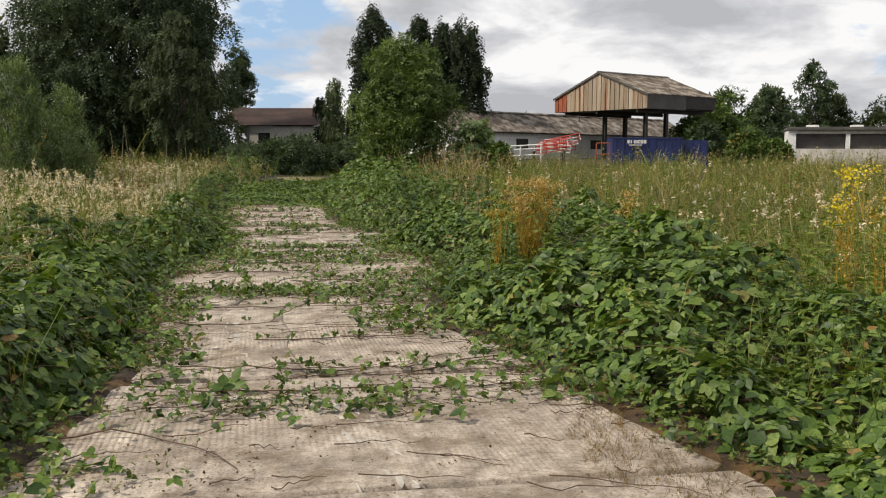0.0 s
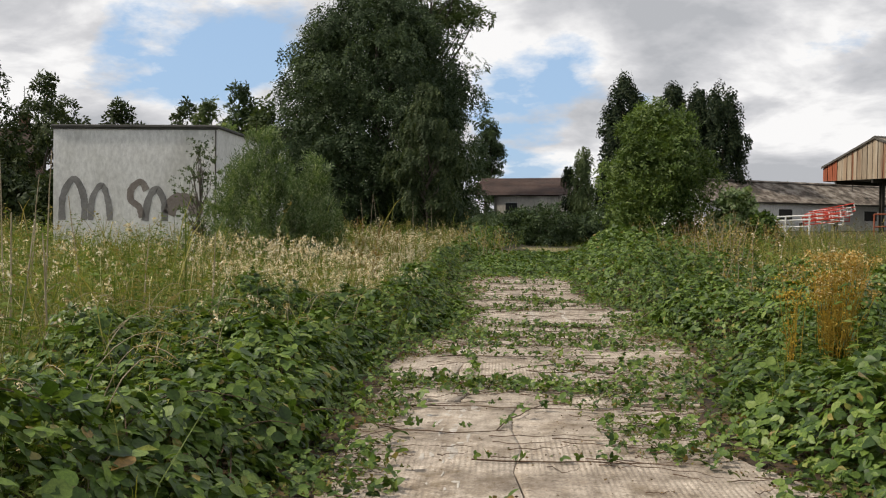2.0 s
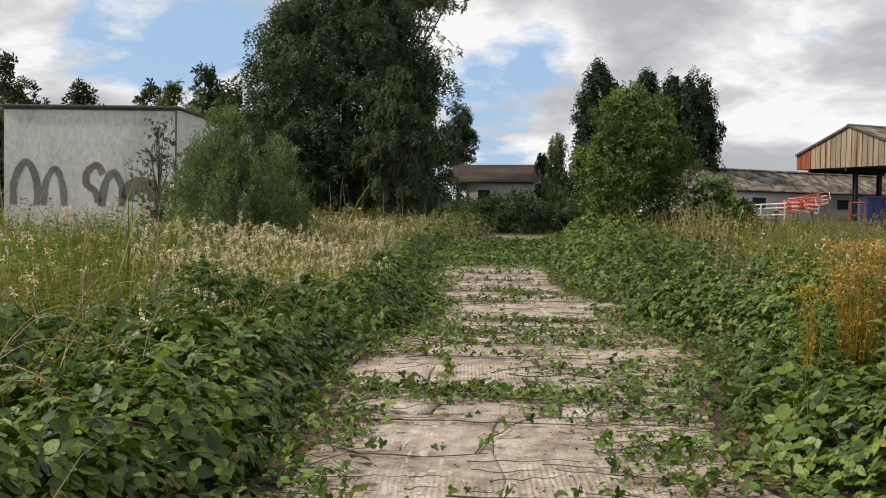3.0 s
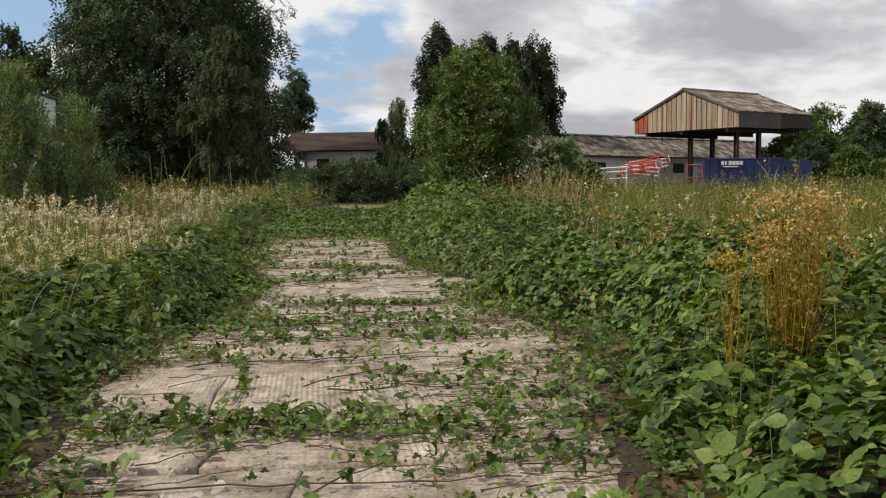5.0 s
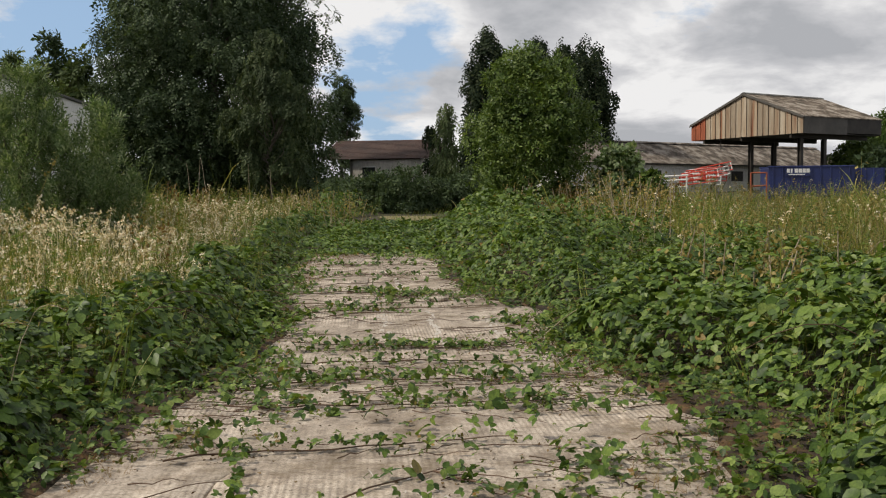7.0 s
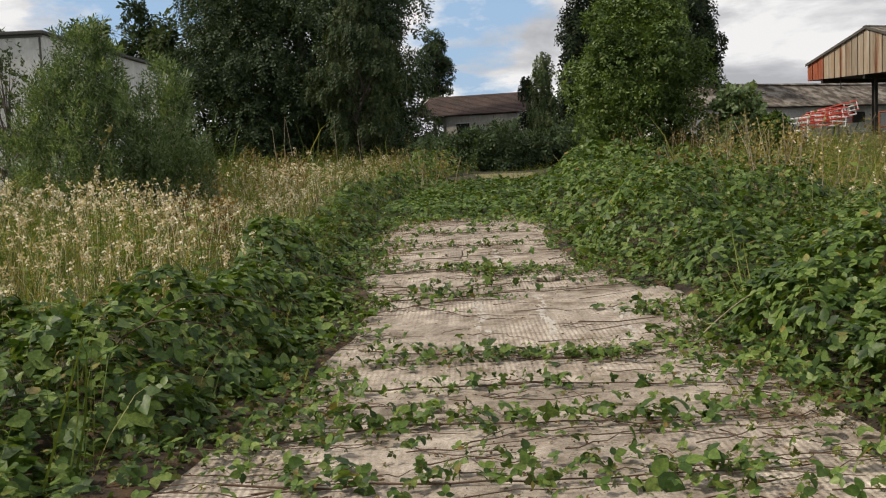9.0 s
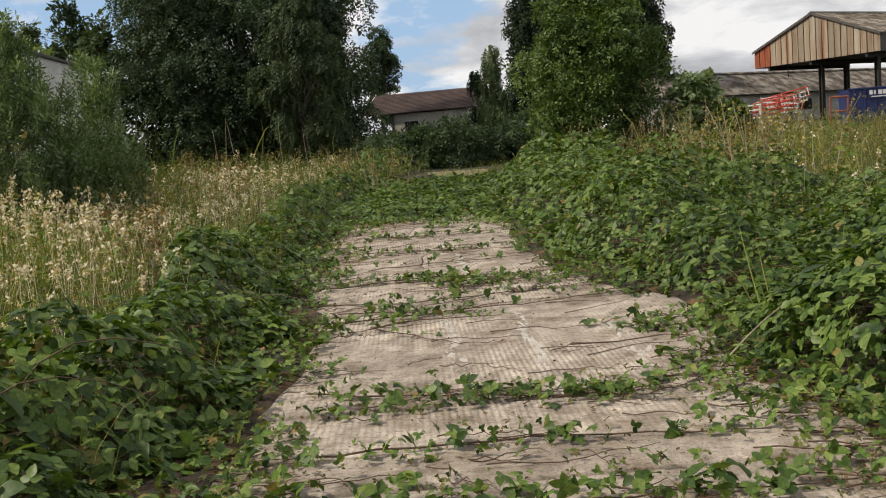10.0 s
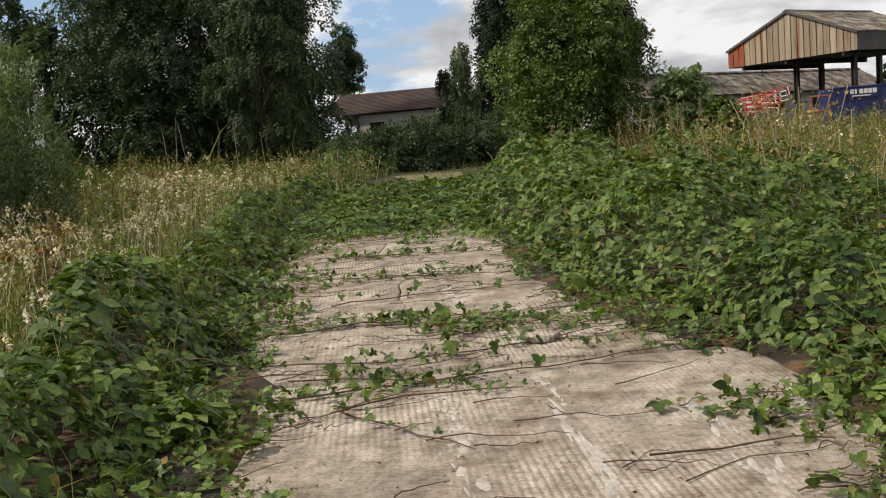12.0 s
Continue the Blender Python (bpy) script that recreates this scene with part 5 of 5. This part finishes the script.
def twigs():
    """Thin dry stems strewn across the slabs, mostly crosswise, thickest at the joints."""
    r = np.random.default_rng(66)
    out = []
    while len(out) < 800:
        y = 4 + 25 * r.random() ** 1.1
        l, rt = left_edge(y), right_edge(y)
        x = l + (rt - l) * r.random()
        if r.random() > 0.12 + float(cover(np.array([x]), np.array([y]))[0]):
            continue
        a = math.atan(0.27) + r.normal(0, 0.35)
        L = 0.2 + 0.7 * r.random() ** 2
        t = np.linspace(-0.5, 0.5, 8)
        p = np.stack([x + math.cos(a) * L * t, y + math.sin(a) * L * t + np.cumsum(r.normal(0, 0.026, 8)), np.zeros(8)], 1)
        p[:, 2] = ground_z(p[:, 0], p[:, 1]) + 0.008 + 0.02 * r.random(8)
        out.append(cane_mesh(p, np.linspace(0.0038, 0.0016, 8), 4))
    tagged(new("twigs", mesh_data("twigs", *join(out), M["stem"])), "thin dry bramble stems strewn over the concrete", "twigs", kind="stuff")


twigs()


def arching_canes():
    """Bare and leafy canes standing out of the bramble banks."""
    r = np.random.default_rng(61)
    segs = []
    for k in range(170):
        y = 4 + 24 * r.random()
        left = r.random() < 0.4
        x = left_edge(y) - 0.1 - 1.2 * r.random() if left else right_edge(y) + 0.1 + 2.5 * r.random()
        h = float(bramble_height(np.array([x]), np.array([y]))[0])
        if h < 0.1:
            continue
        a = r.random() * 6.283
        p = np.array([x, y, float(ground_z(x, y))])
        L = 0.5 + 0.7 * r.random()
        for s in range(7):
            t = s / 7
            step = np.array([math.cos(a) * (0.25 + t), math.sin(a) * (0.25 + t), 1.5 * (1 - 1.75 * t) * (h + 0.15)]) * L / 5
            q = p + step
            q[2] = max(q[2], float(ground_z(q[0], q[1])) + 0.02)
            segs.append((p, q, 0.006 - 0.004 * t, 0.006 - 0.004 * (t + 1 / 7)))
            p = q
    tagged(new("bramble_canes", mesh_data("bramble_canes", *tubes(segs, 4), M["stem"])), "arching brown bramble canes in the banks", "brambles", kind="stuff")


arching_canes()


# ---- tall grass and weeds ----
def blade(w, bend):
    v = np.array([(-w, 0, 0), (w, 0, 0), (-w * 0.8, bend * 0.18, 0.45), (w * 0.8, bend * 0.18, 0.45), (-w * 0.5, bend * 0.5, 0.78), (w * 0.5, bend * 0.5, 0.78), (0, bend, 0.96)])
    return v, np.array([(0, 1, 3), (0, 3, 2), (2, 3, 5), (2, 5, 4), (4, 5, 6)])


def tuft(n, w, spread, seed):
    r = np.random.default_rng(seed)
    out = []
    for k in range(n):
        v, f = blade(w * (0.7 + 0.6 * r.random()), 0.2 + 0.8 * r.random())
        a, s = r.random() * 6.283, 0.55 + 0.45 * r.random()
        c, sn = math.cos(a), math.sin(a)
        v = v * s
        v = np.stack([c * v[:, 0] - sn * v[:, 1] + r.normal(0, spread), sn * v[:, 0] + c * v[:, 1] + r.normal(0, spread), v[:, 2]], 1)
        out.append((v, f))
    return join(out)


def bent(t):
    return 0.04 * t + 0.16 * t ** 3


def seed_stem(n, w, head, seed, puff):
    """A thin stalk with a head of small husks (or puffs) along its top."""
    r = np.random.default_rng(seed)
    out = [(np.array([(-w, 0, 0), (w, 0, 0), (w * 0.8, bent(0.55), 0.55), (-w * 0.8, bent(0.55), 0.55), (w * 0.5, bent(1), 0.97), (-w * 0.5, bent(1), 0.97)]), np.array([(0, 1, 2), (0, 2, 3), (3, 2, 4), (3, 4, 5)]))]
    lv, lf = leaflet(1)
    for k in range(n):
        t = 1 - head * r.random()
        a = r.random() * 6.283
        d = np.array([math.cos(a), math.sin(a), 0.6 + r.random()])
        R = frames(np.array([d + r.normal(0, 0.4, 3)]), np.array([r.random() * 6.283]))[0]
        sz = puff * (0.7 + 0.6 * r.random())
        out.append((lv * sz @ R.T + np.array([0, bent(t), t]) + d * np.array([1, 1, 0.5]) * (0.10 * puff / 0.05) * (0.3 + r.random()) * 0.5, lf))
    return join(out)


def weed(n, w, seed):
    """A leafy upright weed: stalk with alternate narrow leaves."""
    r = np.random.default_rng(seed)
    out = [(np.array([(-0.006, 0, 0), (0.006, 0, 0), (0.003, 0.03, 1), (-0.003, 0.03, 1)]), np.array([(0, 1, 2), (0, 2, 3)]))]
    lv, lf = leaflet(1)
    for k in range(n):
        t = 0.12 + 0.88 * (k + r.random()) / n
        a = k * 2.4 + r.normal(0, 0.3)
        nrm = np.array([[math.cos(a) * 0.5, math.sin(a) * 0.5, 1.0]]) + r.normal(0, 0.25, (1, 3))
        R = frames(nrm, np.array([a + 1.0]))[0]
        yv = np.array([math.cos(a), math.sin(a), 0.25])
        yv /= np.linalg.norm(yv)
        xv = np.cross(yv, nrm[0]); xv /= np.linalg.norm(xv)
        R = np.stack([xv, yv, np.cross(xv, yv)], 1)
        out.append((lv * np.array([w, 1, 1]) * (0.20 - 0.11 * t) * (0.8 + 0.5 * r.random()) @ R.T + np.array([0, 0.03 * t, t]), lf))
    return join(out)


def built_on(x, y):
    """True under the buildings and yard things."""
    c, s = 0.97, 0.24
    u, w = (x + 23.75) * c + (y - 30.6) * s, -(x + 23.75) * s + (y - 30.6) * c
    return ((u > -0.3) & (u < 6.2) & (w > -0.2) & (w < 11)) | ((x > 1) & (x < 16) & (y > 63.8))


def stand(n, x0, x1, y0, y1, where):
    """Random places in a stretch of the plan, thinned by where(x, y), off the path, inside what the track looks out on."""
    x, y = x0 + (x1 - x0) * rng.random(n), y0 + (y1 - y0) * rng.random(n)
    dl, dr = left_edge(y) - x, x - right_edge(y)
    ok = ((dl > 0.35) | (dr > 0.45) | (y > 40.5)) & (x > -1.12 * np.maximum(y, 6) - 5) & (x < 0.62 * np.maximum(y, 8) + 6) & ~built_on(x, y)
    ok &= rng.random(n) < where(x, y)
    return x[ok], y[ok]


def growth(name, label, template, mat, places, height, spread=0.3, sway=0.16, fat=1.0):
    x, y = places
    n = len(x)
    if not n:
        return
    pos = np.stack([x, y, ground_z(x, y) - 0.02], 1)
    h = height(x, y) * np.exp(rng.normal(0, spread, n))
    lean = rng.normal(0, sway, (n, 2))
    rot = frames(np.stack([lean[:, 0], lean[:, 1], np.ones(n)], 1), rng.random(n) * 6.283)
    v, f = scatter(*template, pos, rot, np.stack([h * fat, h * fat, h], 1))
    tagged(new(name, mesh_data(name, v, f, mat)), label, "weeds" if name == "weeds" else "grass", kind="stuff")


def out_of_bramble(x, y):
    return 1 - np.where(left_edge(y) - x > 1.0, 0.15, 0.70) * (bramble_height(x, y) > 0.22)


def field_h(x, y):
    """Usual height of the field's growth."""
    left = left_edge(y) - x
    hl = np.interp(left, (-3, 0, 1.5, 4, 10), (0.2, 0.5, 0.68, 0.85, 1.05))
    hr = np.interp(x - right_edge(y), (-3, 0, 1.5, 4, 10), (0.15, 0.4, 0.7, 0.82, 0.82))
    return np.where(left > 0, hl, hr) * (0.75 + 0.5 * vnoise(x, y, 2.2, 41))


def dry(x, y):
    """Where the growth has turned to straw."""
    left = left_edge(y) - x
    n = vnoise(x, y, 2.6, 42)
    l = smooth01((left - 0.5) / 1.0) * np.interp(y, (0, 6, 12, 16, 30, 50), (0.34, 0.34, 0.28, 0.34, 0.42, 0.5))
    l = l * np.interp(left, (0, 4, 8), (1, 0.8, 0.3))
    dr_ = x - right_edge(y)
    r = smooth01((dr_ - 2.4) / 3.5) * np.interp(y, (0, 8, 16, 30, 60), (0.5, 0.5, 0.45, 0.5, 0.6))
    return np.clip(np.where(left > 0, l, r) * (0.2 + 1.5 * n), 0, 1)


TUFT_A, TUFT_B, TUFT_FAR = tuft(6, 0.0055, 0.04, 1), tuft(5, 0.008, 0.06, 2), tuft(5, 0.011, 0.12, 3)
STEM_A, STEM_B = seed_stem(8, 0.0028, 0.22, 4, 0.035), seed_stem(6, 0.005, 0.25, 5, 0.06)
PUFF_A, PUFF_B = seed_stem(13, 0.003, 0.08, 6, 0.034), seed_stem(9, 0.004, 0.12, 7, 0.045)
WEED_A, WEED_B = weed(12, 0.55, 8), weed(14, 0.8, 9)

for y0, y1, x0, x1, dens, gt, st, pt, wt_ in ((-9, 2.5, -13, 12, 4, TUFT_FAR, STEM_B, PUFF_B, WEED_B), (2.5, 13, -15, 11, 28, TUFT_A, STEM_A, PUFF_A, WEED_A), (13, 26, -24, 18, 18, TUFT_B, STEM_A, PUFF_A, WEED_A),
                                               (26, 44, -36, 26, 7, TUFT_FAR, STEM_B, PUFF_B, WEED_B), (44, 68, -50, 40, 3.4, TUFT_FAR, STEM_B, PUFF_B, WEED_B)):
    n = int((x1 - x0) * (y1 - y0) * dens)
    growth("field_grass", "unmown green meadow grass", gt, M["grass"], stand(int(n * 0.8), x0, x1, y0, y1, lambda x, y: (1 - 0.6 * dry(x, y)) * out_of_bramble(x, y)), lambda x, y: field_h(x, y) * 0.8, 0.35, 0.28)
    growth("dry_grass", "tall straw-coloured seeding grass", st, M["straw"], stand(int(n * (0.6 if y0 < 20 else 0.85)), x0, x1, y0, y1, lambda x, y: (0.10 + 0.90 * dry(x, y)) * out_of_bramble(x, y)), lambda x, y: field_h(x, y) * 1.0, 0.28, 0.24)
    growth("dry_grass", "dry golden grass tufts", gt, M["straw"], stand(int(n * 0.45), x0, x1, y0, y1, lambda x, y: dry(x, y) * out_of_bramble(x, y)), lambda x, y: field_h(x, y) * 0.9)
    growth("weeds", "leafy green weeds among the grass", wt_, M["weed"], stand(int(n * 0.85), x0, x1, y0, y1, lambda x, y: (0.95 - 0.7 * dry(x, y)) * (0.4 + 0.6 * out_of_bramble(x, y)) * (0.3 + 0.9 * vnoise(x, y, 1.6, 43))), lambda x, y: field_h(x, y) * 0.95, 0.2)
    growth("weeds", "pale fluffy seed heads on dry stalks", pt, M["seed"], stand(int(n * 1.7), x0, x1, y0, y1,
           lambda x, y: np.where(left_edge(y) - x > 0.6, smooth01((left_edge(y) - x - 0.6) / 1.0) * np.interp(y, (0, 9, 14, 18, 34, 50), (0.05, 0.06, 0.14, 0.75, 0.8, 0.25)) * (vnoise(x, y, 2.0, 44) > 0.42) * np.interp(left_edge(y) - x, (0, 4, 7), (1, 0.8, 0.12)), 0.05 * (x - right_edge(y) > 3))),
           lambda x, y: field_h(x, y) * 1.08, 0.12, 0.14)


def dead_moss(x, y, rx, ry, n, seed):
    """A mat of short rusty dead moss and grass on the slab's edge."""
    r = np.random.default_rng(seed)
    a, d = r.random(n) * 6.283, np.sqrt(r.random(n))
    px, py = x + np.cos(a) * d * rx, y + np.sin(a) * d * ry
    keep = r.random(n) < 0.25 + 0.9 * vnoise(px, py, 0.3, seed)
    px, py = px[keep], py[keep]
    n = len(px)
    lean = r.normal(0, 0.5, (n, 2))
    h = 0.03 + 0.06 * r.random(n) ** 2
    v, f = scatter(*TUFT_B, np.stack([px, py, ground_z(px, py) + 0.002], 1), frames(np.stack([lean[:, 0], lean[:, 1], np.ones(n)], 1), r.random(n) * 6.283), np.stack([h * 2.2, h * 2.2, h], 1))
    tagged(new("dead_moss", mesh_data("dead_moss", v, f, M["moss"])), "rusty brown dead moss matted on the concrete edge", "moss", kind="stuff")


for k, (x, y, rx, ry, n) in enumerate(((1.0, 5.5, 0.55, 1.1, 1500), (0.75, 7.0, 0.4, 0.8, 500), (-7.3, 27.2, 0.6, 2.4, 1500), (-6.45, 23.6, 0.35, 0.9, 500), (-2.0, 19.2, 0.35, 1.0, 500), (-0.9, 13.6, 0.5, 0.8, 500), (-3.3, 9.7, 0.3, 0.7, 300), (-4.2, 13.4, 0.4, 0.7, 300), (-1.5, 16.4, 0.5, 0.6, 400))):
    dead_moss(x, y, rx, ry, n, 800 + k)


def ragwort(x, y, h, w, n, seed, flower, label):
    """A clump of ragwort: many stalks, each with a flat head of small flowers or seed."""
    r = np.random.default_rng(seed)
    z0 = float(ground_z(x, y))
    th = thing("ragwort", pose(x, y, z0), label, "plant")
    lv, lf = leaflet(1)
    leaves = []
    for k in range(n):
        a, d = r.random() * 6.283, w * 0.5 * math.sqrt(r.random())
        top = np.array([math.cos(a) * d, math.sin(a) * d, h * (0.70 + 0.30 * r.random())])
        foot = top * np.array([0.14, 0.14, 0])
        t = np.linspace(0, 1, 6)
        bow = np.array([*r.normal(0, 0.07, 2), 0])
        p = foot + (top - foot) * t[:, None] + bow * (t * (1.3 * t - 0.6))[:, None] + r.normal(0, 0.016, (6, 3)) * t[:, None]
        st = child("stalk", mesh_data("stalk", *cane_mesh(p, 0.005 - 0.0025 * t), M["gold"]), th)
        m = 34
        hp = p[-1] + np.stack([r.normal(0, 0.05, m), r.normal(0, 0.05, m), r.normal(0, 0.022, m) + 0.02], 1)
        hv, hf = scatter(lv * np.array([1.3, 1, 1]), lf, hp, frames(r.normal(0, 0.7, (m, 3)) + (0, 0, 0.5), r.random(m) * 6.283), 0.014 + 0.016 * r.random(m))
        tagged(child("flower_head", mesh_data("flower_head", hv, hf, flower), st), kind="stuff")
        for j in range(14):
            q = 0.15 + 0.75 * r.random() ** 0.7
            leaves.append(foot + (top - foot) * q + r.normal(0, 0.02, 3))
    p = np.array(leaves)
    v, f = scatter(lv * np.array([0.6, 1, 1]), lf, p, frames(r.normal(0, 0.7, p.shape) + (0, 0, 0.4), r.random(len(p)) * 6.283), 0.02 + 0.035 * r.random(len(p)))
    tagged(child("foliage", mesh_data("foliage", v, f, M["gold"]), th), kind="stuff")


ragwort(0.42, 12.3, 1.33, 0.68, 60, 401, M["tan"], "golden ragwort clump gone to seed among brambles")
ragwort(0.05, 12.1, 1.12, 0.3, 9, 402, M["gold"], "smaller golden ragwort clump gone to seed")
ragwort(1.75, 13.3, 1.2, 0.35, 9, 403, M["tan"], "thin golden ragwort clump gone to seed")
ragwort(2.75, 7.8, 1.55, 0.45, 11, 404, M["yellow"], "ragwort with bright yellow flowers in dry grass")
ragwort(3.3, 8.4, 1.35, 0.5, 8, 405, M["gold"], "brown-gold ragwort stalks in dry grass")


def dock(x, y, h, w, n, seed, mat, label):
    """Upright dead stalks crowded with brown husks."""
    r = np.random.default_rng(seed)
    th = thing("dock", pose(x, y, float(ground_z(x, y))), label, "plant", "dead weed clumps")
    items = []
    for k in range(n):
        foot = np.array([*r.normal(0, w * 0.3, 2), 0])
        top = foot + np.array([*r.normal(0, w * 0.25, 2), h * (0.65 + 0.35 * r.random())])
        child("stalk", mesh_data("stalk", *tubes([(foot, top, 0.012, 0.006)], 4), M["deadwood"]), th)
        for j in range(44):
            t = 0.35 + 0.65 * r.random()
            items.append(foot + (top - foot) * t + r.normal(0, 0.07, 3))
    p = np.array(items)
    v, f = scatter(*leaflet(1), p, frames(r.normal(0, 1, p.shape), r.random(len(p)) * 6.283), 0.03 + 0.05 * r.random(len(p)))
    tagged(child("seed_spike", mesh_data("seed_spike", v, f, mat), th), kind="stuff")


for k, (x, y, h, w, n, mt) in enumerate(((-2.9, 41.5, 1.7, 1.4, 14, "brown"), (-1.2, 41.0, 1.9, 1.3, 16, "straw"), (0.2, 40, 1.5, 1.2, 10, "brown"), (-4.6, 42, 1.3, 1.0, 9, "straw"), (-0.9, 28, 1.75, 1.3, 26, "straw"),
                                         (-9.8, 38, 1.3, 1.2, 12, "straw"), (-11.4, 38.5, 1.3, 1.2, 12, "straw"), (-13.0, 33.5, 1.7, 0.7, 8, "brown"), (-12.0, 33, 1.5, 0.6, 6, "brown"), (-8.6, 22.8, 1.1, 0.6, 9, "brown"),
                                         (-15.5, 25.2, 1.4, 0.8, 9, "ashlight"), (-13.8, 24.6, 1.3, 0.7, 8, "ashlight"), (-1.8, 29.5, 1.35, 1.0, 9, "straw"), (-2.6, 33, 1.3, 1.0, 9, "brown"), (-0.2, 18.5, 1.1, 0.9, 10, "straw"), (0.7, 19.5, 1.1, 0.9, 10, "straw"))):
    dock(x, y, h, w, n, 500 + k, M[mt], "clump of dry seeding weeds, brown and straw-coloured")


def dead_stalk(x, y, h, seed):
    r = np.random.default_rng(seed)
    p, segs = np.zeros(3), []
    lean = r.normal(0, 0.10, 2)
    for s in range(5):
        q = p + np.array([lean[0] + r.normal(0, 0.02), lean[1] + r.normal(0, 0.02), 1]) * h / 5
        segs.append((p, q, 0.016 - 0.002 * s, 0.014 - 0.002 * s))
        p = q
    ob = new("dead_stalk", mesh_data("dead_stalk", *tubes(segs, 5), M["deadwood"]))
    ob.matrix_world = pose(x, y, float(ground_z(x, y)) - 0.03)
    tagged(ob, "tall bleached dead weed stalk in the grass", "plant", "dead stalks")


for k, (x, y, h) in enumerate(((-10.9, 14.0, 2.55), (-10.6, 14.1, 2.3), (-10.2, 14.0, 2.65), (-11.6, 14.2, 2.1), (-9.9, 14.5, 2.0), (-9.2, 12.2, 1.7), (-7.6, 10.4, 1.6), (-6.4, 9.5, 1.5), (-8.4, 13.8, 1.6), (-7.0, 13.2, 1.5), (-12.4, 13.4, 2.1), (-8.6, 10.0, 1.8),
                               (-8.0, 10.8, 1.7), (-17.2, 44, 2.6), (-16.8, 44.5, 2.5), (-17.8, 45, 2.3), (-15.0, 44, 2.2), (-14.0, 43.8, 2.0))):
    dead_stalk(x, y, h, 600 + k)


def loose_stone(x, y, s, seed):
    r = np.random.default_rng(seed)
    bm = bmesh.new()
    bmesh.ops.create_icosphere(bm, subdivisions=2, radius=s)
    for v in bm.verts:
        v.co.x *= 1.5
        v.co.z *= 0.45
        v.co *= 1 + r.normal(0, 0.09)
    me = bpy.data.meshes.new("stone")
    bm.to_mesh(me)
    bm.free()
    me.materials.append(M["concrete"])
    ob = new("stone", me)
    ob.matrix_world = pose(x, y, float(ground_z(x, y)) + s * 0.3, 0, 0, r.random() * 360)
    tagged(ob, "pale lump of broken concrete by the brambles", "stone", "broken lumps")


for k, (x, y, s) in enumerate(((-1.05, 14.3, 0.08), (-0.85, 14.45, 0.06), (-3.75, 21.2, 0.10), (-1.15, 11.35, 0.08), (-0.35, 9.7, 0.07))):
    loose_stone(x, y, s, 700 + k)


def dry_cane(p, q):
    """A pale dry cane leaning out of the brambles."""
    t = np.linspace(0, 1, 9)
    c = np.array(p) + (np.array(q) - np.array(p)) * t[:, None]
    c[:, 2] += 0.05 * np.sin(t * np.pi)
    tagged(new("dry_cane", mesh_data("dry_cane", *cane_mesh(c, 0.007 - 0.004 * t), M["deadwood"])), "pale dry bramble cane leaning over the leaves", "bramble")


dry_cane((-2.16, 17.89, 0.03), (-1.55, 18.42, 0.40))


def arching_stalk(x, y, a, length, h, seed):
    """A long pale grass stalk bowing over, with a thin seed head along its end."""
    r = np.random.default_rng(seed)
    t = np.linspace(0, 1, 14)
    out, up = length * t ** 1.4, h * np.sin(np.pi * (0.12 + 0.53 * t)) - h * math.sin(np.pi * 0.12)
    p = np.stack([x + math.cos(a) * out, y + math.sin(a) * out, float(ground_z(x, y)) + np.maximum(up, 0.0) + 0.25 * t], 1)
    p[:, :2] += np.cumsum(r.normal(0, 0.008, (14, 2)), 0)
    th = thing("grass_stalk", Matrix(), "long pale grass stalk arching over the brambles", "grass stalk", "arching grass stalks")
    child("stalk", mesh_data("stalk", *cane_mesh(p, 0.0045 - 0.002 * t, 4), M["deadwood"]), th)
    m = 26
    q = 0.72 + 0.28 * r.random(m)
    hp = np.stack([np.interp(q, t, p[:, k]) for k in range(3)], 1) + r.normal(0, 0.008, (m, 3))
    v, f = scatter(lv_head * np.array([0.5, 1, 1]), lf_head, hp, frames(r.normal(0, 1, (m, 3)), r.random(m) * 6.283), 0.018 + 0.016 * r.random(m))
    tagged(child("seed_head", mesh_data("seed_head", v, f, M["straw"]), th), kind="stuff")


lv_head, lf_head = leaflet(1)
r_stalk = np.random.default_rng(900)
for k in range(46):
    y = 6.2 + 8.5 * r_stalk.random()
    x = float(left_edge(y)) - 0.7 - 3.6 * r_stalk.random()
    arching_stalk(x, y, r_stalk.normal(0.2, 1.1), 0.35 + 0.5 * r_stalk.random(), 0.75 + 0.45 * r_stalk.random(), 900 + k)
for k in range(22):
    y = 8.0 + 16 * r_stalk.random()
    x = float(right_edge(y)) + 1.8 + 4.0 * r_stalk.random()
    arching_stalk(x, y, r_stalk.random() * 6.283, 0.2 + 0.35 * r_stalk.random(), 0.7 + 0.35 * r_stalk.random(), 960 + k)
